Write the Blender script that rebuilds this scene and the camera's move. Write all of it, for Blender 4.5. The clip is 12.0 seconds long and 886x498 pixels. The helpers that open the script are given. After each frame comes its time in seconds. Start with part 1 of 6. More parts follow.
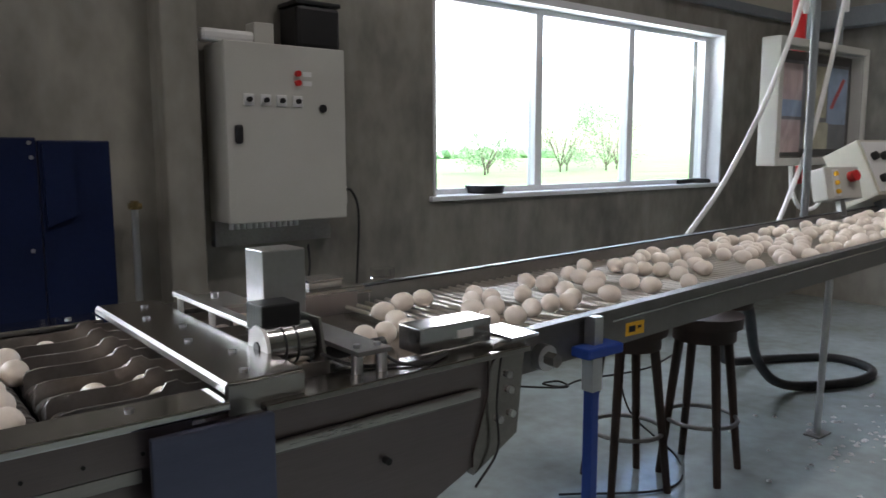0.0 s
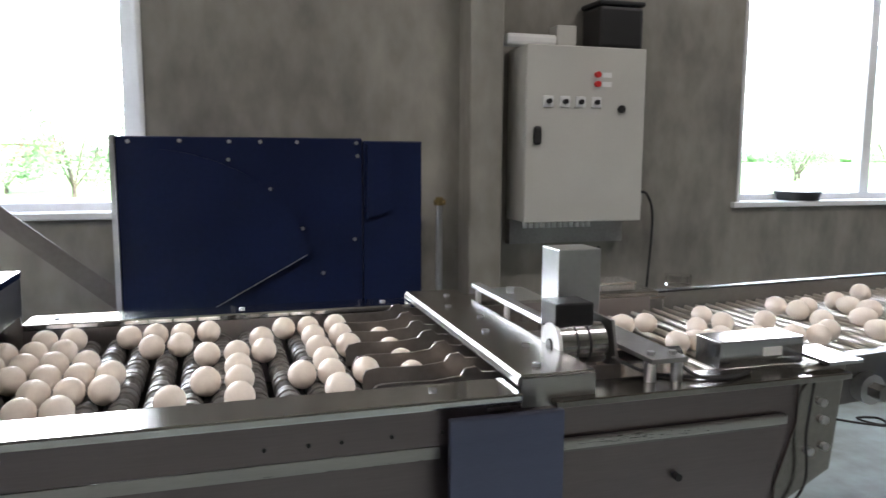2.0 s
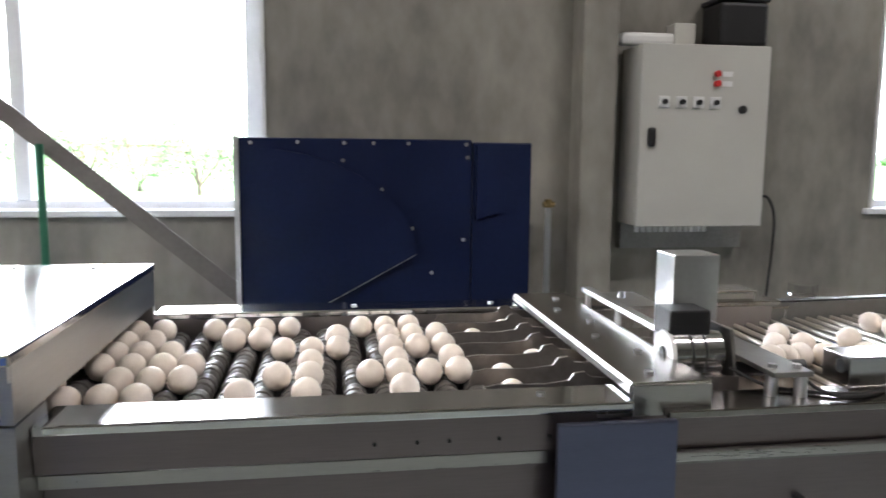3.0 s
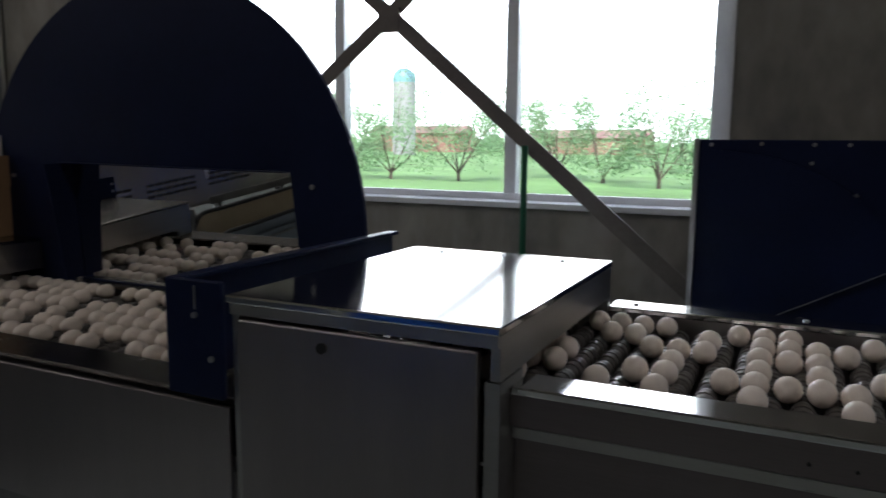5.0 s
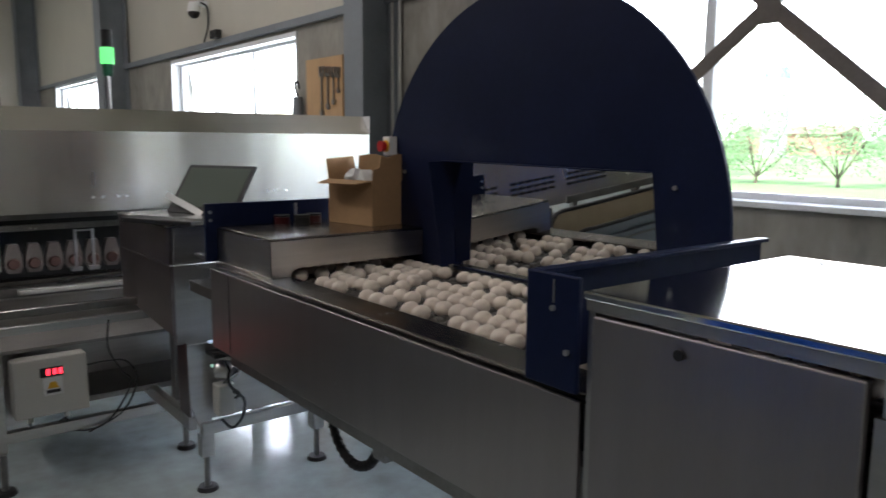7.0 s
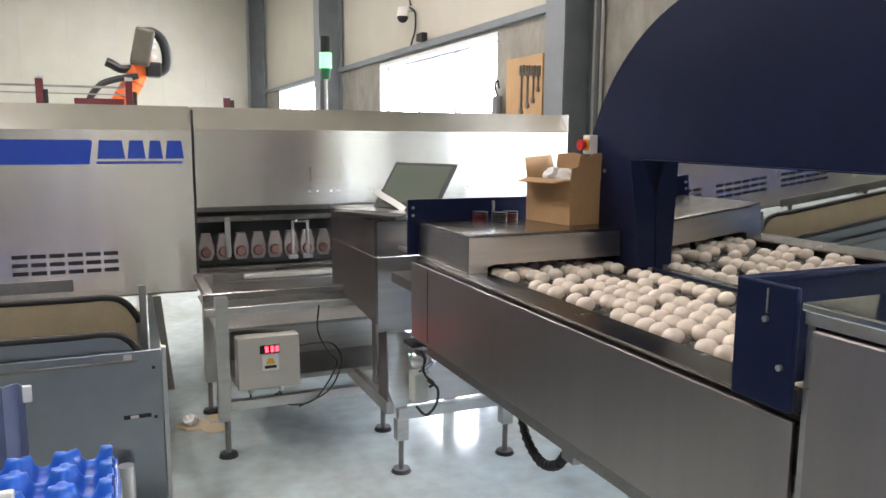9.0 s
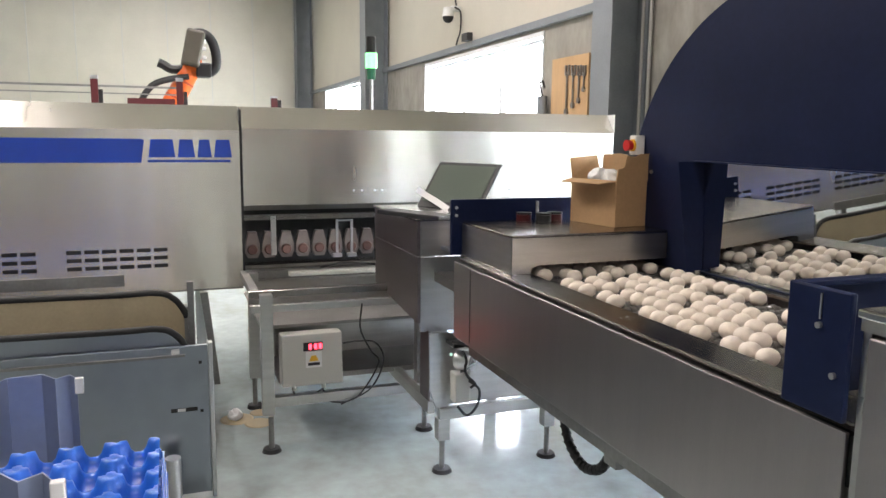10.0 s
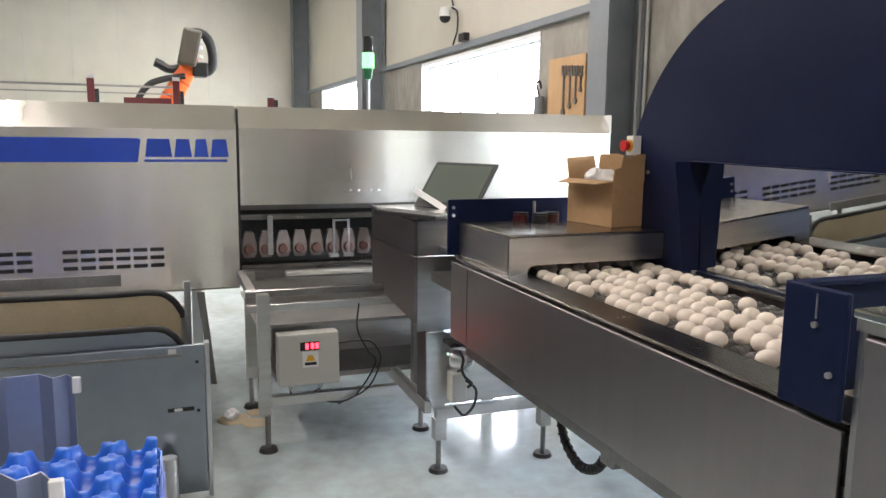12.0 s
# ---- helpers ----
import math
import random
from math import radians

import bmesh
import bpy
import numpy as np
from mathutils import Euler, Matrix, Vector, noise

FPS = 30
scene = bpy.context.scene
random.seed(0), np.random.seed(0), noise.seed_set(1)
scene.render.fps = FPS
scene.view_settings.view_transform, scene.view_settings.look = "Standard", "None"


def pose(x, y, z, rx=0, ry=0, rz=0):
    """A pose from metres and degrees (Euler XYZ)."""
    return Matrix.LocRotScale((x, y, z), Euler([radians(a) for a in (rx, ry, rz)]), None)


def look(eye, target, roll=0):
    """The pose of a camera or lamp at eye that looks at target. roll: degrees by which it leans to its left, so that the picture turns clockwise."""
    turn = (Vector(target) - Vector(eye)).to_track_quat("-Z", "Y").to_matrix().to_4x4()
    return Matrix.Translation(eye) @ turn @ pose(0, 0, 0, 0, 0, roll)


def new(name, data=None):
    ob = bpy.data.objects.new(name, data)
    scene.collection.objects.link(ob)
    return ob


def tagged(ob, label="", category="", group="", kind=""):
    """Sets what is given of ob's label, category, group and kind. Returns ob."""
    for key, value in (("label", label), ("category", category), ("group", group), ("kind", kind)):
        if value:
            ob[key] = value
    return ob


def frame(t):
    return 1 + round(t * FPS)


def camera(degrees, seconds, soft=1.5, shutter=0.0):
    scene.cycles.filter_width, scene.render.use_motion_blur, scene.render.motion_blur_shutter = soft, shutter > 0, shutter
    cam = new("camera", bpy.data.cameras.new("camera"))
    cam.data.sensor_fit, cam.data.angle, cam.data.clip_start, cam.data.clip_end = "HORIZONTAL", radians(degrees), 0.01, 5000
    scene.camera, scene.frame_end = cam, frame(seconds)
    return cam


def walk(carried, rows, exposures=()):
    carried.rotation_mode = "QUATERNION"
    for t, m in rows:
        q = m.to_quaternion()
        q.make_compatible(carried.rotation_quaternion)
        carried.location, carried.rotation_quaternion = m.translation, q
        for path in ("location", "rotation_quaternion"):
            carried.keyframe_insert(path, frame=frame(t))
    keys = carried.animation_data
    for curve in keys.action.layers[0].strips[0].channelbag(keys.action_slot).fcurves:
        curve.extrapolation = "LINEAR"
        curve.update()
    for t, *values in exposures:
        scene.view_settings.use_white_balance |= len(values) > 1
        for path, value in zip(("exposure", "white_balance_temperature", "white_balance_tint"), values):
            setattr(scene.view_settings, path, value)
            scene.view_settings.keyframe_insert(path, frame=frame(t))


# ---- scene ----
cam = camera(61.2, 12.0, shutter=0.35)
PATH = [
    (0, (0.271, 0.083, 1.428), (1.509, 1.632, 1.17), -0.1),
    (0.5, (0.269, 0.087, 1.427), (1.395, 1.719, 1.169), -0.1),
    (1, (0.266, 0.091, 1.425), (1.229, 1.825, 1.169), 0.1),
    (1.5, (0.262, 0.091, 1.426), (1.025, 1.922, 1.17), 0.2),
    (2, (0.258, 0.094, 1.425), (0.831, 1.994, 1.17), 0.3),
    (2.5, (0.259, 0.096, 1.424), (0.688, 2.033, 1.168), 0.5),
    (3, (0.251, 0.094, 1.425), (0.548, 2.056, 1.172), 0.5),
    (3.2, (0.25, 0.096, 1.424), (0.421, 2.073, 1.176), 0.5),
    (4.8, (0.271, -0.007, 1.46), (-0.471, 1.828, 1.179), 0.4),
    (5, (0.269, -0.013, 1.46), (-0.58, 1.776, 1.179), 0.5),
    (5.5, (0.264, -0.011, 1.459), (-0.786, 1.668, 1.176), 0.4),
    (6, (0.259, -0.012, 1.457), (-0.946, 1.56, 1.175), 0.3),
    (6.5, (0.251, -0.012, 1.455), (-1.136, 1.401, 1.173), 0.4),
    (7, (0.247, -0.015, 1.453), (-1.311, 1.206, 1.17), 0.4),
    (7.5, (0.244, -0.019, 1.453), (-1.436, 1.028, 1.168), 0.4),
    (9.5, (0.241, -0.029, 1.453), (-1.6, 0.697, 1.162), 0.5),
    (10, (0.238, -0.028, 1.452), (-1.621, 0.65, 1.161), 0.6),
    (10.5, (0.239, -0.028, 1.453), (-1.619, 0.651, 1.161), 0.6),
    (11, (0.239, -0.027, 1.452), (-1.619, 0.654, 1.162), 0.6),
    (11.5, (0.24, -0.028, 1.452), (-1.617, 0.655, 1.162), 0.6),
    (12, (0.24, -0.031, 1.452), (-1.616, 0.656, 1.161), 0.7),
]
walk(cam, [(t, look(eye, target, roll)) for t, eye, target, roll in PATH],
     exposures=[(0, 2.2, 6200, 16), (1, 2.3, 6200, 16), (1.5, 2.5, 6200, 16), (2, 3.05, 6200, 16), (2.5, 3.24, 6200, 16), (3.2, 3.28, 6200, 16), (4.8, 1.1, 6100, 16), (5.5, 1.0, 6100, 16), (6.5, 1.3, 6150, 16), (7, 2.25, 6200, 16), (7.5, 3.05, 6200, 16), (9.5, 3.66, 6450, 16), (12, 3.6, 6450, 16)])

# ---- world and light ----
world = bpy.data.worlds.new("sky")
scene.world = world
world.use_nodes = True
wn = world.node_tree
sky = wn.nodes.new("ShaderNodeTexSky")
sky.sky_type = "NISHITA"
sky.sun_disc = False
sky.air_density, sky.dust_density, sky.ozone_density = 1.0, 0.9, 0.5
sky.sun_elevation, sky.sun_rotation = radians(48), radians(195)
wn.nodes["Background"].inputs["Strength"].default_value = 0.15
wn.links.new(sky.outputs[0], wn.nodes["Background"].inputs["Color"])
sun = new("sun", bpy.data.lights.new("sun", "SUN"))
sun.data.energy, sun.data.angle, sun.data.color = 5.0, radians(0.6), (1.0, 0.95, 0.88)
sun.matrix_world = look((2.5, -8, 9.5), (0, 0, 0))


def area(name, x, y, z, rx, ry, rz, w, h, power, color):
    lamp = new(name, bpy.data.lights.new(name, "AREA"))
    lamp.data.shape, lamp.data.size, lamp.data.size_y = "RECTANGLE", w, h
    lamp.data.energy, lamp.data.color = power, color
    lamp.matrix_world = pose(x, y, z, rx, ry, rz)
    return lamp


# daylight entering by the upper part of each window opening
area("window_light", 4.68, 4.00, 2.26, -78, 0, 0, 3.0, 0.28, 8, (0.90, 0.95, 1.0))
area("window_light", -1.62, 4.00, 2.28, -78, 0, 0, 3.0, 0.26, 8, (0.90, 0.95, 1.0))
area("window_light", -8.95, 4.00, 2.15, -80, 0, 0, 3.7, 0.75, 20, (0.90, 0.95, 1.0))
area("window_light", -16.7, 4.00, 2.15, -80, 0, 0, 3.8, 0.75, 20, (0.90, 0.95, 1.0))
# fluorescent tubes over the grading hall
HALL_TUBES = [(3.5, -0.25), (-3.6, -2.2), (-6.5, 1.0), (-6.5, -3.5), (-12.0, 0.0), (-12.0, -5.0), (-17.0, 0.0)]
for lx, ly in HALL_TUBES:
    area("hall_light", lx, ly, 5.6, 0, 0, 0, 2.4, 0.3, 16 if lx > 0 else 14 if lx > -8 else 10, (1.0, 0.94, 0.86))


# ---- materials ----
def node_material(name, color, rough=0.5, metal=0.0, var=0.15, scale=6.0, fine=80.0, bump=0.05, stretch=(1, 1, 1),
                  dark=None, spec=0.5, rough_var=0.1, coords="Object"):
    """Principled surface with two scales of colour variation, roughness variation and bump."""
    m = bpy.data.materials.new(name)
    m.use_nodes = True
    n, l = m.node_tree.nodes, m.node_tree.links
    p = n["Principled BSDF"]
    tc = n.new("ShaderNodeTexCoord")
    mp = n.new("ShaderNodeMapping")
    mp.inputs["Scale"].default_value = stretch
    l.new(tc.outputs[coords], mp.inputs["Vector"])
    big = n.new("ShaderNodeTexNoise")
    big.inputs["Scale"].default_value, big.inputs["Detail"].default_value = scale, 5
    small = n.new("ShaderNodeTexNoise")
    small.inputs["Scale"].default_value, small.inputs["Detail"].default_value = fine, 3
    l.new(mp.outputs[0], big.inputs["Vector"])
    l.new(mp.outputs[0], small.inputs["Vector"])
    mixf = n.new("ShaderNodeMath")
    mixf.operation = "MULTIPLY_ADD"
    mixf.inputs[1].default_value = 0.35
    l.new(small.outputs["Fac"], mixf.inputs[0])
    sc = n.new("ShaderNodeMath")
    sc.operation = "MULTIPLY"
    sc.inputs[1].default_value = 0.65
    l.new(big.outputs["Fac"], sc.inputs[0])
    l.new(sc.outputs[0], mixf.inputs[2])
    ramp = n.new("ShaderNodeValToRGB")
    lo = dark if dark else tuple(c * (1 - var) for c in color)
    hi = tuple(min(1, c * (1 + var)) for c in color)
    ramp.color_ramp.elements[0].position, ramp.color_ramp.elements[1].position = 0.33, 0.67
    ramp.color_ramp.elements[0].color, ramp.color_ramp.elements[1].color = (*lo, 1), (*hi, 1)
    l.new(mixf.outputs[0], ramp.inputs[0])
    l.new(ramp.outputs[0], p.inputs["Base Color"])
    rr = n.new("ShaderNodeMapRange")
    rr.inputs["To Min"].default_value, rr.inputs["To Max"].default_value = max(0.02, rough - rough_var), min(1, rough + rough_var)
    l.new(mixf.outputs[0], rr.inputs["Value"])
    l.new(rr.outputs[0], p.inputs["Roughness"])
    p.inputs["Metallic"].default_value = metal
    p.inputs["Specular IOR Level"].default_value = spec
    if bump:
        b = n.new("ShaderNodeBump")
        b.inputs["Strength"].default_value, b.inputs["Distance"].default_value = bump, 0.01
        l.new(mixf.outputs[0], b.inputs["Height"])
        l.new(b.outputs[0], p.inputs["Normal"])
    return m


def glow(name, color, strength):
    m = bpy.data.materials.new(name)
    m.use_nodes = True
    p = m.node_tree.nodes["Principled BSDF"]
    p.inputs["Base Color"].default_value = (*color, 1)
    p.inputs["Emission Color"].default_value = (*color, 1)
    p.inputs["Emission Strength"].default_value = strength
    return m


CONCRETE = node_material("concrete", (0.25, 0.235, 0.207), 0.85, var=0.46, scale=1.1, fine=9, bump=0.18, stretch=(1, 1, 0.55))
STEEL = node_material("brushed_steel", (0.52, 0.51, 0.49), 0.32, 1.0, var=0.10, scale=3, fine=60, bump=0.02, stretch=(1, 1, 14))
STEEL_H = node_material("brushed_steel_long", (0.50, 0.49, 0.47), 0.30, 1.0, var=0.10, scale=3, fine=60, bump=0.02, stretch=(1, 1, 14))
STEEL_DARK = node_material("dull_steel", (0.30, 0.29, 0.28), 0.42, 1.0, var=0.2, scale=5, fine=70, bump=0.04)
ALU = node_material("aluminium", (0.60, 0.60, 0.61), 0.34, 1.0, var=0.08, scale=8, fine=120, bump=0.02)
POLISHED = node_material("polished_steel", (0.62, 0.62, 0.62), 0.16, 1.0, var=0.06, scale=4, fine=60, bump=0.01)
MIRROR_STEEL = node_material("bright_steel_top", (0.70, 0.70, 0.70), 0.09, 1.0, var=0.05, scale=3, fine=50, bump=0.004, rough_var=0.03)
BLUE = node_material("navy_paint", (0.0075, 0.0135, 0.047), 0.36, var=0.2, scale=3, fine=60, bump=0.02, spec=0.2)
BLUE_BRIGHT = node_material("blue_paint", (0.02, 0.06, 0.30), 0.4, var=0.15, scale=8, fine=80, bump=0.03)
FLOOR = node_material("painted_floor", (0.37, 0.435, 0.445), 0.11, var=0.10, scale=1.6, fine=11, bump=0.02, rough_var=0.08, dark=(0.265, 0.285, 0.265))
CREAM = node_material("cream_panel", (0.56, 0.53, 0.45), 0.5, var=0.05, scale=2, fine=30, bump=0.02)
WHITE = node_material("white_frame", (0.78, 0.79, 0.80), 0.4, var=0.05, scale=6, fine=60, bump=0.02)
GREY_STEEL = node_material("grey_column_paint", (0.22, 0.24, 0.26), 0.5, var=0.12, scale=4, fine=50, bump=0.03)
CAB_GREY = node_material("light_grey_enamel", (0.52, 0.51, 0.47), 0.4, var=0.05, scale=3, fine=150, bump=0.02)
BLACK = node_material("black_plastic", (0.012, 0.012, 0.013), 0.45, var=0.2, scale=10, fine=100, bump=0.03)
RUBBER = node_material("black_rubber", (0.016, 0.016, 0.017), 0.6, var=0.2, scale=20, fine=100, bump=0.05)
# satin steel with the shade of the front faces put into its base colour
APRON = node_material("shaded_satin_steel", (0.245, 0.212, 0.215), 0.36, 1.0, var=0.10, scale=2.5, fine=70, bump=0.003, stretch=(0.3, 1, 6), rough_var=0.05)
EGG = node_material("egg_shell", (0.89, 0.785, 0.685), 0.55, var=0.06, scale=14, fine=220, bump=0.05)
WOOD_DARK = node_material("dark_wood", (0.035, 0.018, 0.012), 0.5, var=0.3, scale=10, fine=60, bump=0.06, stretch=(1, 1, 0.2))
CARDBOARD = node_material("cardboard", (0.42, 0.26, 0.13), 0.85, var=0.12, scale=6, fine=90, bump=0.08)
MAROON = node_material("maroon_paint", (0.09, 0.012, 0.015), 0.4, var=0.1)
BRASS = node_material("old_brass", (0.30, 0.22, 0.10), 0.4, 1.0, var=0.2)
RED = node_material("red_plastic", (0.55, 0.02, 0.02), 0.4, var=0.1)
YELLOW = node_material("yellow_label", (0.75, 0.42, 0.02), 0.5, var=0.08)
GREEN = node_material("green_paint", (0.01, 0.12, 0.06), 0.5, var=0.15)
PALE = node_material("white_plastic", (0.75, 0.75, 0.74), 0.4, var=0.04, bump=0.01)
MIRROR = bpy.data.materials.new("mirror")
MIRROR.use_nodes = True
mp_ = MIRROR.node_tree.nodes["Principled BSDF"]
mp_.inputs["Base Color"].default_value = (0.82, 0.84, 0.84, 1)
mp_.inputs["Metallic"].default_value, mp_.inputs["Roughness"].default_value = 1.0, 0.02
GLASS = bpy.data.materials.new("window_glass")
GLASS.use_nodes = True
gp_ = GLASS.node_tree.nodes["Principled BSDF"]
gp_.inputs["Transmission Weight"].default_value, gp_.inputs["Roughness"].default_value = 1.0, 0.0
gp_.inputs["IOR"].default_value = 1.05


# ---- mesh helpers ----
def box(bm, x0, y0, z0, x1, y1, z1, bevel=0.0, m=None):
    """A box between two corners, with rounded edges where bevel is given."""
    r = bmesh.ops.create_cube(bm, size=1.0)
    vs = r["verts"]
    for v in vs:
        v.co = Vector(((x0 + x1) / 2 + v.co.x * (x1 - x0), (y0 + y1) / 2 + v.co.y * (y1 - y0), (z0 + z1) / 2 + v.co.z * (z1 - z0)))
    if m is not None:
        bmesh.ops.transform(bm, matrix=m, verts=vs)
    if bevel:
        es = list({e for v in vs for e in v.link_edges})
        bmesh.ops.bevel(bm, geom=es, offset=bevel, segments=2, affect="EDGES", profile=0.5)
    return bm


def rod(bm, a, b, r, seg=12, r2=None):
    """A cylinder, or a cone, from a to b."""
    a, b = Vector(a), Vector(b)
    d = b - a
    q = d.to_track_quat("Z", "Y").to_matrix().to_4x4()
    bmesh.ops.create_cone(bm, cap_ends=True, cap_tris=False, segments=seg, radius1=r, radius2=r if r2 is None else r2,
                          depth=d.length, matrix=Matrix.Translation((a + b) / 2) @ q)
    return bm


def tube(bm, pts, r, seg=8):
    """A bent tube along points."""
    pts = [Vector(p) for p in pts]
    rings = []
    for i, p in enumerate(pts):
        d = (pts[min(i + 1, len(pts) - 1)] - pts[max(i - 1, 0)]).normalized()
        q = d.to_track_quat("Z", "Y")
        rings.append([bm.verts.new(p + q @ Vector((r * math.cos(2 * math.pi * k / seg), r * math.sin(2 * math.pi * k / seg), 0))) for k in range(seg)])
    for a, b in zip(rings, rings[1:]):
        off = min(range(seg), key=lambda o: (a[0].co - b[o].co).length)
        for k in range(seg):
            bm.faces.new((a[k], a[(k + 1) % seg], b[(k + 1 + off) % seg], b[(k + off) % seg]))
    bm.faces.new(rings[0][::-1])
    bm.faces.new(rings[-1])
    return bm


def curve_pts(ctrl, n=24):
    """Points on a smooth curve through the given points."""
    c = [Vector(p) for p in ctrl]
    c = [c[0] * 2 - c[1]] + c + [c[-1] * 2 - c[-2]]
    out = []
    for i in range(1, len(c) - 2):
        for k in range(n):
            t = k / n
            p0, p1, p2, p3 = c[i - 1], c[i], c[i + 1], c[i + 2]
            out.append(0.5 * (2 * p1 + (p2 - p0) * t + (2 * p0 - 5 * p1 + 4 * p2 - p3) * t * t + (3 * p1 - p0 - 3 * p2 + p3) * t ** 3))
    out.append(c[-2])
    return out


def slab(bm, outline, normal, thick):
    """A plate: the outline, extruded by thick along normal."""
    vs = [bm.verts.new(p) for p in outline]
    f = bm.faces.new(vs)
    r = bmesh.ops.extrude_face_region(bm, geom=[f])
    bmesh.ops.translate(bm, vec=Vector(normal) * thick, verts=[v for v in r["geom"] if isinstance(v, bmesh.types.BMVert)])
    bmesh.ops.recalc_face_normals(bm, faces=bm.faces[:])
    return bm


def mesh(name, bm, material, smooth=False):
    bmesh.ops.recalc_face_normals(bm, faces=bm.faces[:])
    me = bpy.data.meshes.new(name)
    bm.to_mesh(me)
    bm.free()
    me.materials.append(material)
    if smooth:
        me.shade_smooth()
        me.set_sharp_from_angle(angle=radians(40))
    return me


def part(name, bm, material, parent=None, label="", smooth=False):
    ob = new(name, mesh(name, bm, material, smooth))
    if parent is not None:
        ob.parent = parent
    if label:
        ob["label"] = label
    return ob


def thing(name, label, category, group="", kind="", at=(0, 0, 0)):
    ob = new(name)
    ob.empty_display_size = 0.1
    ob.location = at
    return tagged(ob, label, category, group, kind)


def N():
    return bmesh.new()


def cube(*a, **k):
    return box(N(), *a, **k)


def fixed(name, bm, material, label, category, smooth=False):
    """A piece of the setting."""
    return tagged(part(name, bm, material, None, "", smooth), label, category, kind="structure")


# ---- the hall ----
WALL_Y, WALL_T = 3.72, 0.30
X_RIGHT, X_LEFT, Y_BACK, Z_TOP = 7.7, -21.0, -9.0, 6.0
SILL = 1.135
WINDOWS = [(3.10, 6.27, SILL, 2.42), (-3.21, -0.04, SILL, 2.42), (-10.9, -7.0, SILL, 2.55), (-18.7, -14.7, SILL, 2.60)]


def hall():
    fixed("floor", cube(X_LEFT - 0.3, Y_BACK - 0.3, -0.12, X_RIGHT + 0.3, WALL_Y + WALL_T, 0), FLOOR,
          "glossy pale blue-grey painted concrete floor", "floor")
    # the window wall, built round its openings
    bm = N()
    xs = sorted(WINDOWS)
    x = X_LEFT - 0.3
    for x0, x1, z0, z1 in xs:
        box(bm, x, WALL_Y, 0, x0, WALL_Y + WALL_T, 2.62)
        box(bm, x0, WALL_Y, 0, x1, WALL_Y + WALL_T, z0)
        box(bm, x0, WALL_Y, z1, x1, WALL_Y + WALL_T, 2.62)
        x = x1
    box(bm, x, WALL_Y, 0, X_RIGHT + 0.3, WALL_Y + WALL_T, 2.62)
    fixed("wall_north", bm, CONCRETE, "bare grey concrete wall with window openings", "wall")
    up = fixed("wall_north_upper", cube(X_LEFT - 0.3, WALL_Y + 0.03, 2.62, X_RIGHT + 0.3, WALL_Y + WALL_T, Z_TOP), CREAM,
               "cream insulated metal panels above the concrete", "wall")
    fixed("trim", cube(X_LEFT, WALL_Y - 0.05, 2.62, X_RIGHT, WALL_Y + 0.03, 2.70, bevel=0.008), GREY_STEEL,
          "grey steel rail along the top of the concrete", "trim")
    fixed("wall_west", cube(X_LEFT - 0.3, Y_BACK, 0, X_LEFT, WALL_Y, Z_TOP), CREAM, "cream panelled end wall of the hall", "wall")
    seams = N()
    for i in range(12):
        box(seams, X_LEFT, Y_BACK + 0.4 + i * 1.08, 0, X_LEFT + 0.012, Y_BACK + 0.43 + i * 1.08, Z_TOP)
    fixed("trim_panel_seams", seams, CAB_GREY, "upright joints between the cream wall panels", "trim")
    fixed("wall_east", cube(X_RIGHT, Y_BACK, 0, X_RIGHT + 0.3, WALL_Y, Z_TOP), CONCRETE, "plain concrete end wall", "wall")
    fixed("wall_south", cube(X_LEFT, Y_BACK - 0.3, 0, X_RIGHT, Y_BACK, Z_TOP), CONCRETE, "plain concrete rear wall", "wall")
    fixed("ceiling", cube(X_LEFT - 0.3, Y_BACK - 0.3, Z_TOP, X_RIGHT + 0.3, WALL_Y + WALL_T, Z_TOP + 0.2), CREAM, "pale hall ceiling", "ceiling")


def window(i, x0, x1, z0, z1, mullions):
    w = thing("window_%d" % i, "white-framed window with large panes in the concrete wall", "window", kind="structure")
    y0, y1, f, fs = WALL_Y + 0.12, WALL_Y + 0.19, 0.055, 0.10
    b = N()
    box(b, x0, y0, z0, x0 + fs, y1, z1)
    box(b, x1 - fs, y0, z0, x1, y1, z1)
    box(b, x0 + fs, y0 + 0.002, z0, x1 - fs, y1 - 0.002, z0 + f)
    box(b, x0 + fs, y0 + 0.002, z1 - f, x1 - fs, y1 - 0.002, z1)
    part("window_frame", b, WHITE, w)
    edges = [x0 + fs - 0.03] + mullions + [x1 - fs + 0.03]
    for m in mullions:
        part("mullion", cube(m - 0.035, y0 - 0.01, z0 + f, m + 0.035, y1 - 0.004, z1 - f, bevel=0.006), WHITE, w)
    for a, c in zip(edges, edges[1:]):
        p = part("pane", cube(a + 0.03, y0 + 0.03, z0 + f, c - 0.03, y0 + 0.036, z1 - f), GLASS, w)
        p.visible_shadow = False
    # white lining of the opening and the sill board
    b = N()
    box(b, x0 - 0.0, WALL_Y - 0.012, z0 + 0.02, x0 + 0.02, y0, z1)
    box(b, x1 - 0.02, WALL_Y - 0.012, z0 + 0.02, x1, y0, z1)
    box(b, x0, WALL_Y - 0.014, z1 - 0.02, x1, y0, z1 + 0.03)
    part("lining", b, WHITE, w)
    part("window_sill", cube(x0 - 0.03, WALL_Y - 0.03, z0 - 0.012, x1 + 0.03, y0, z0 + 0.02, bevel=0.006), WHITE, w)


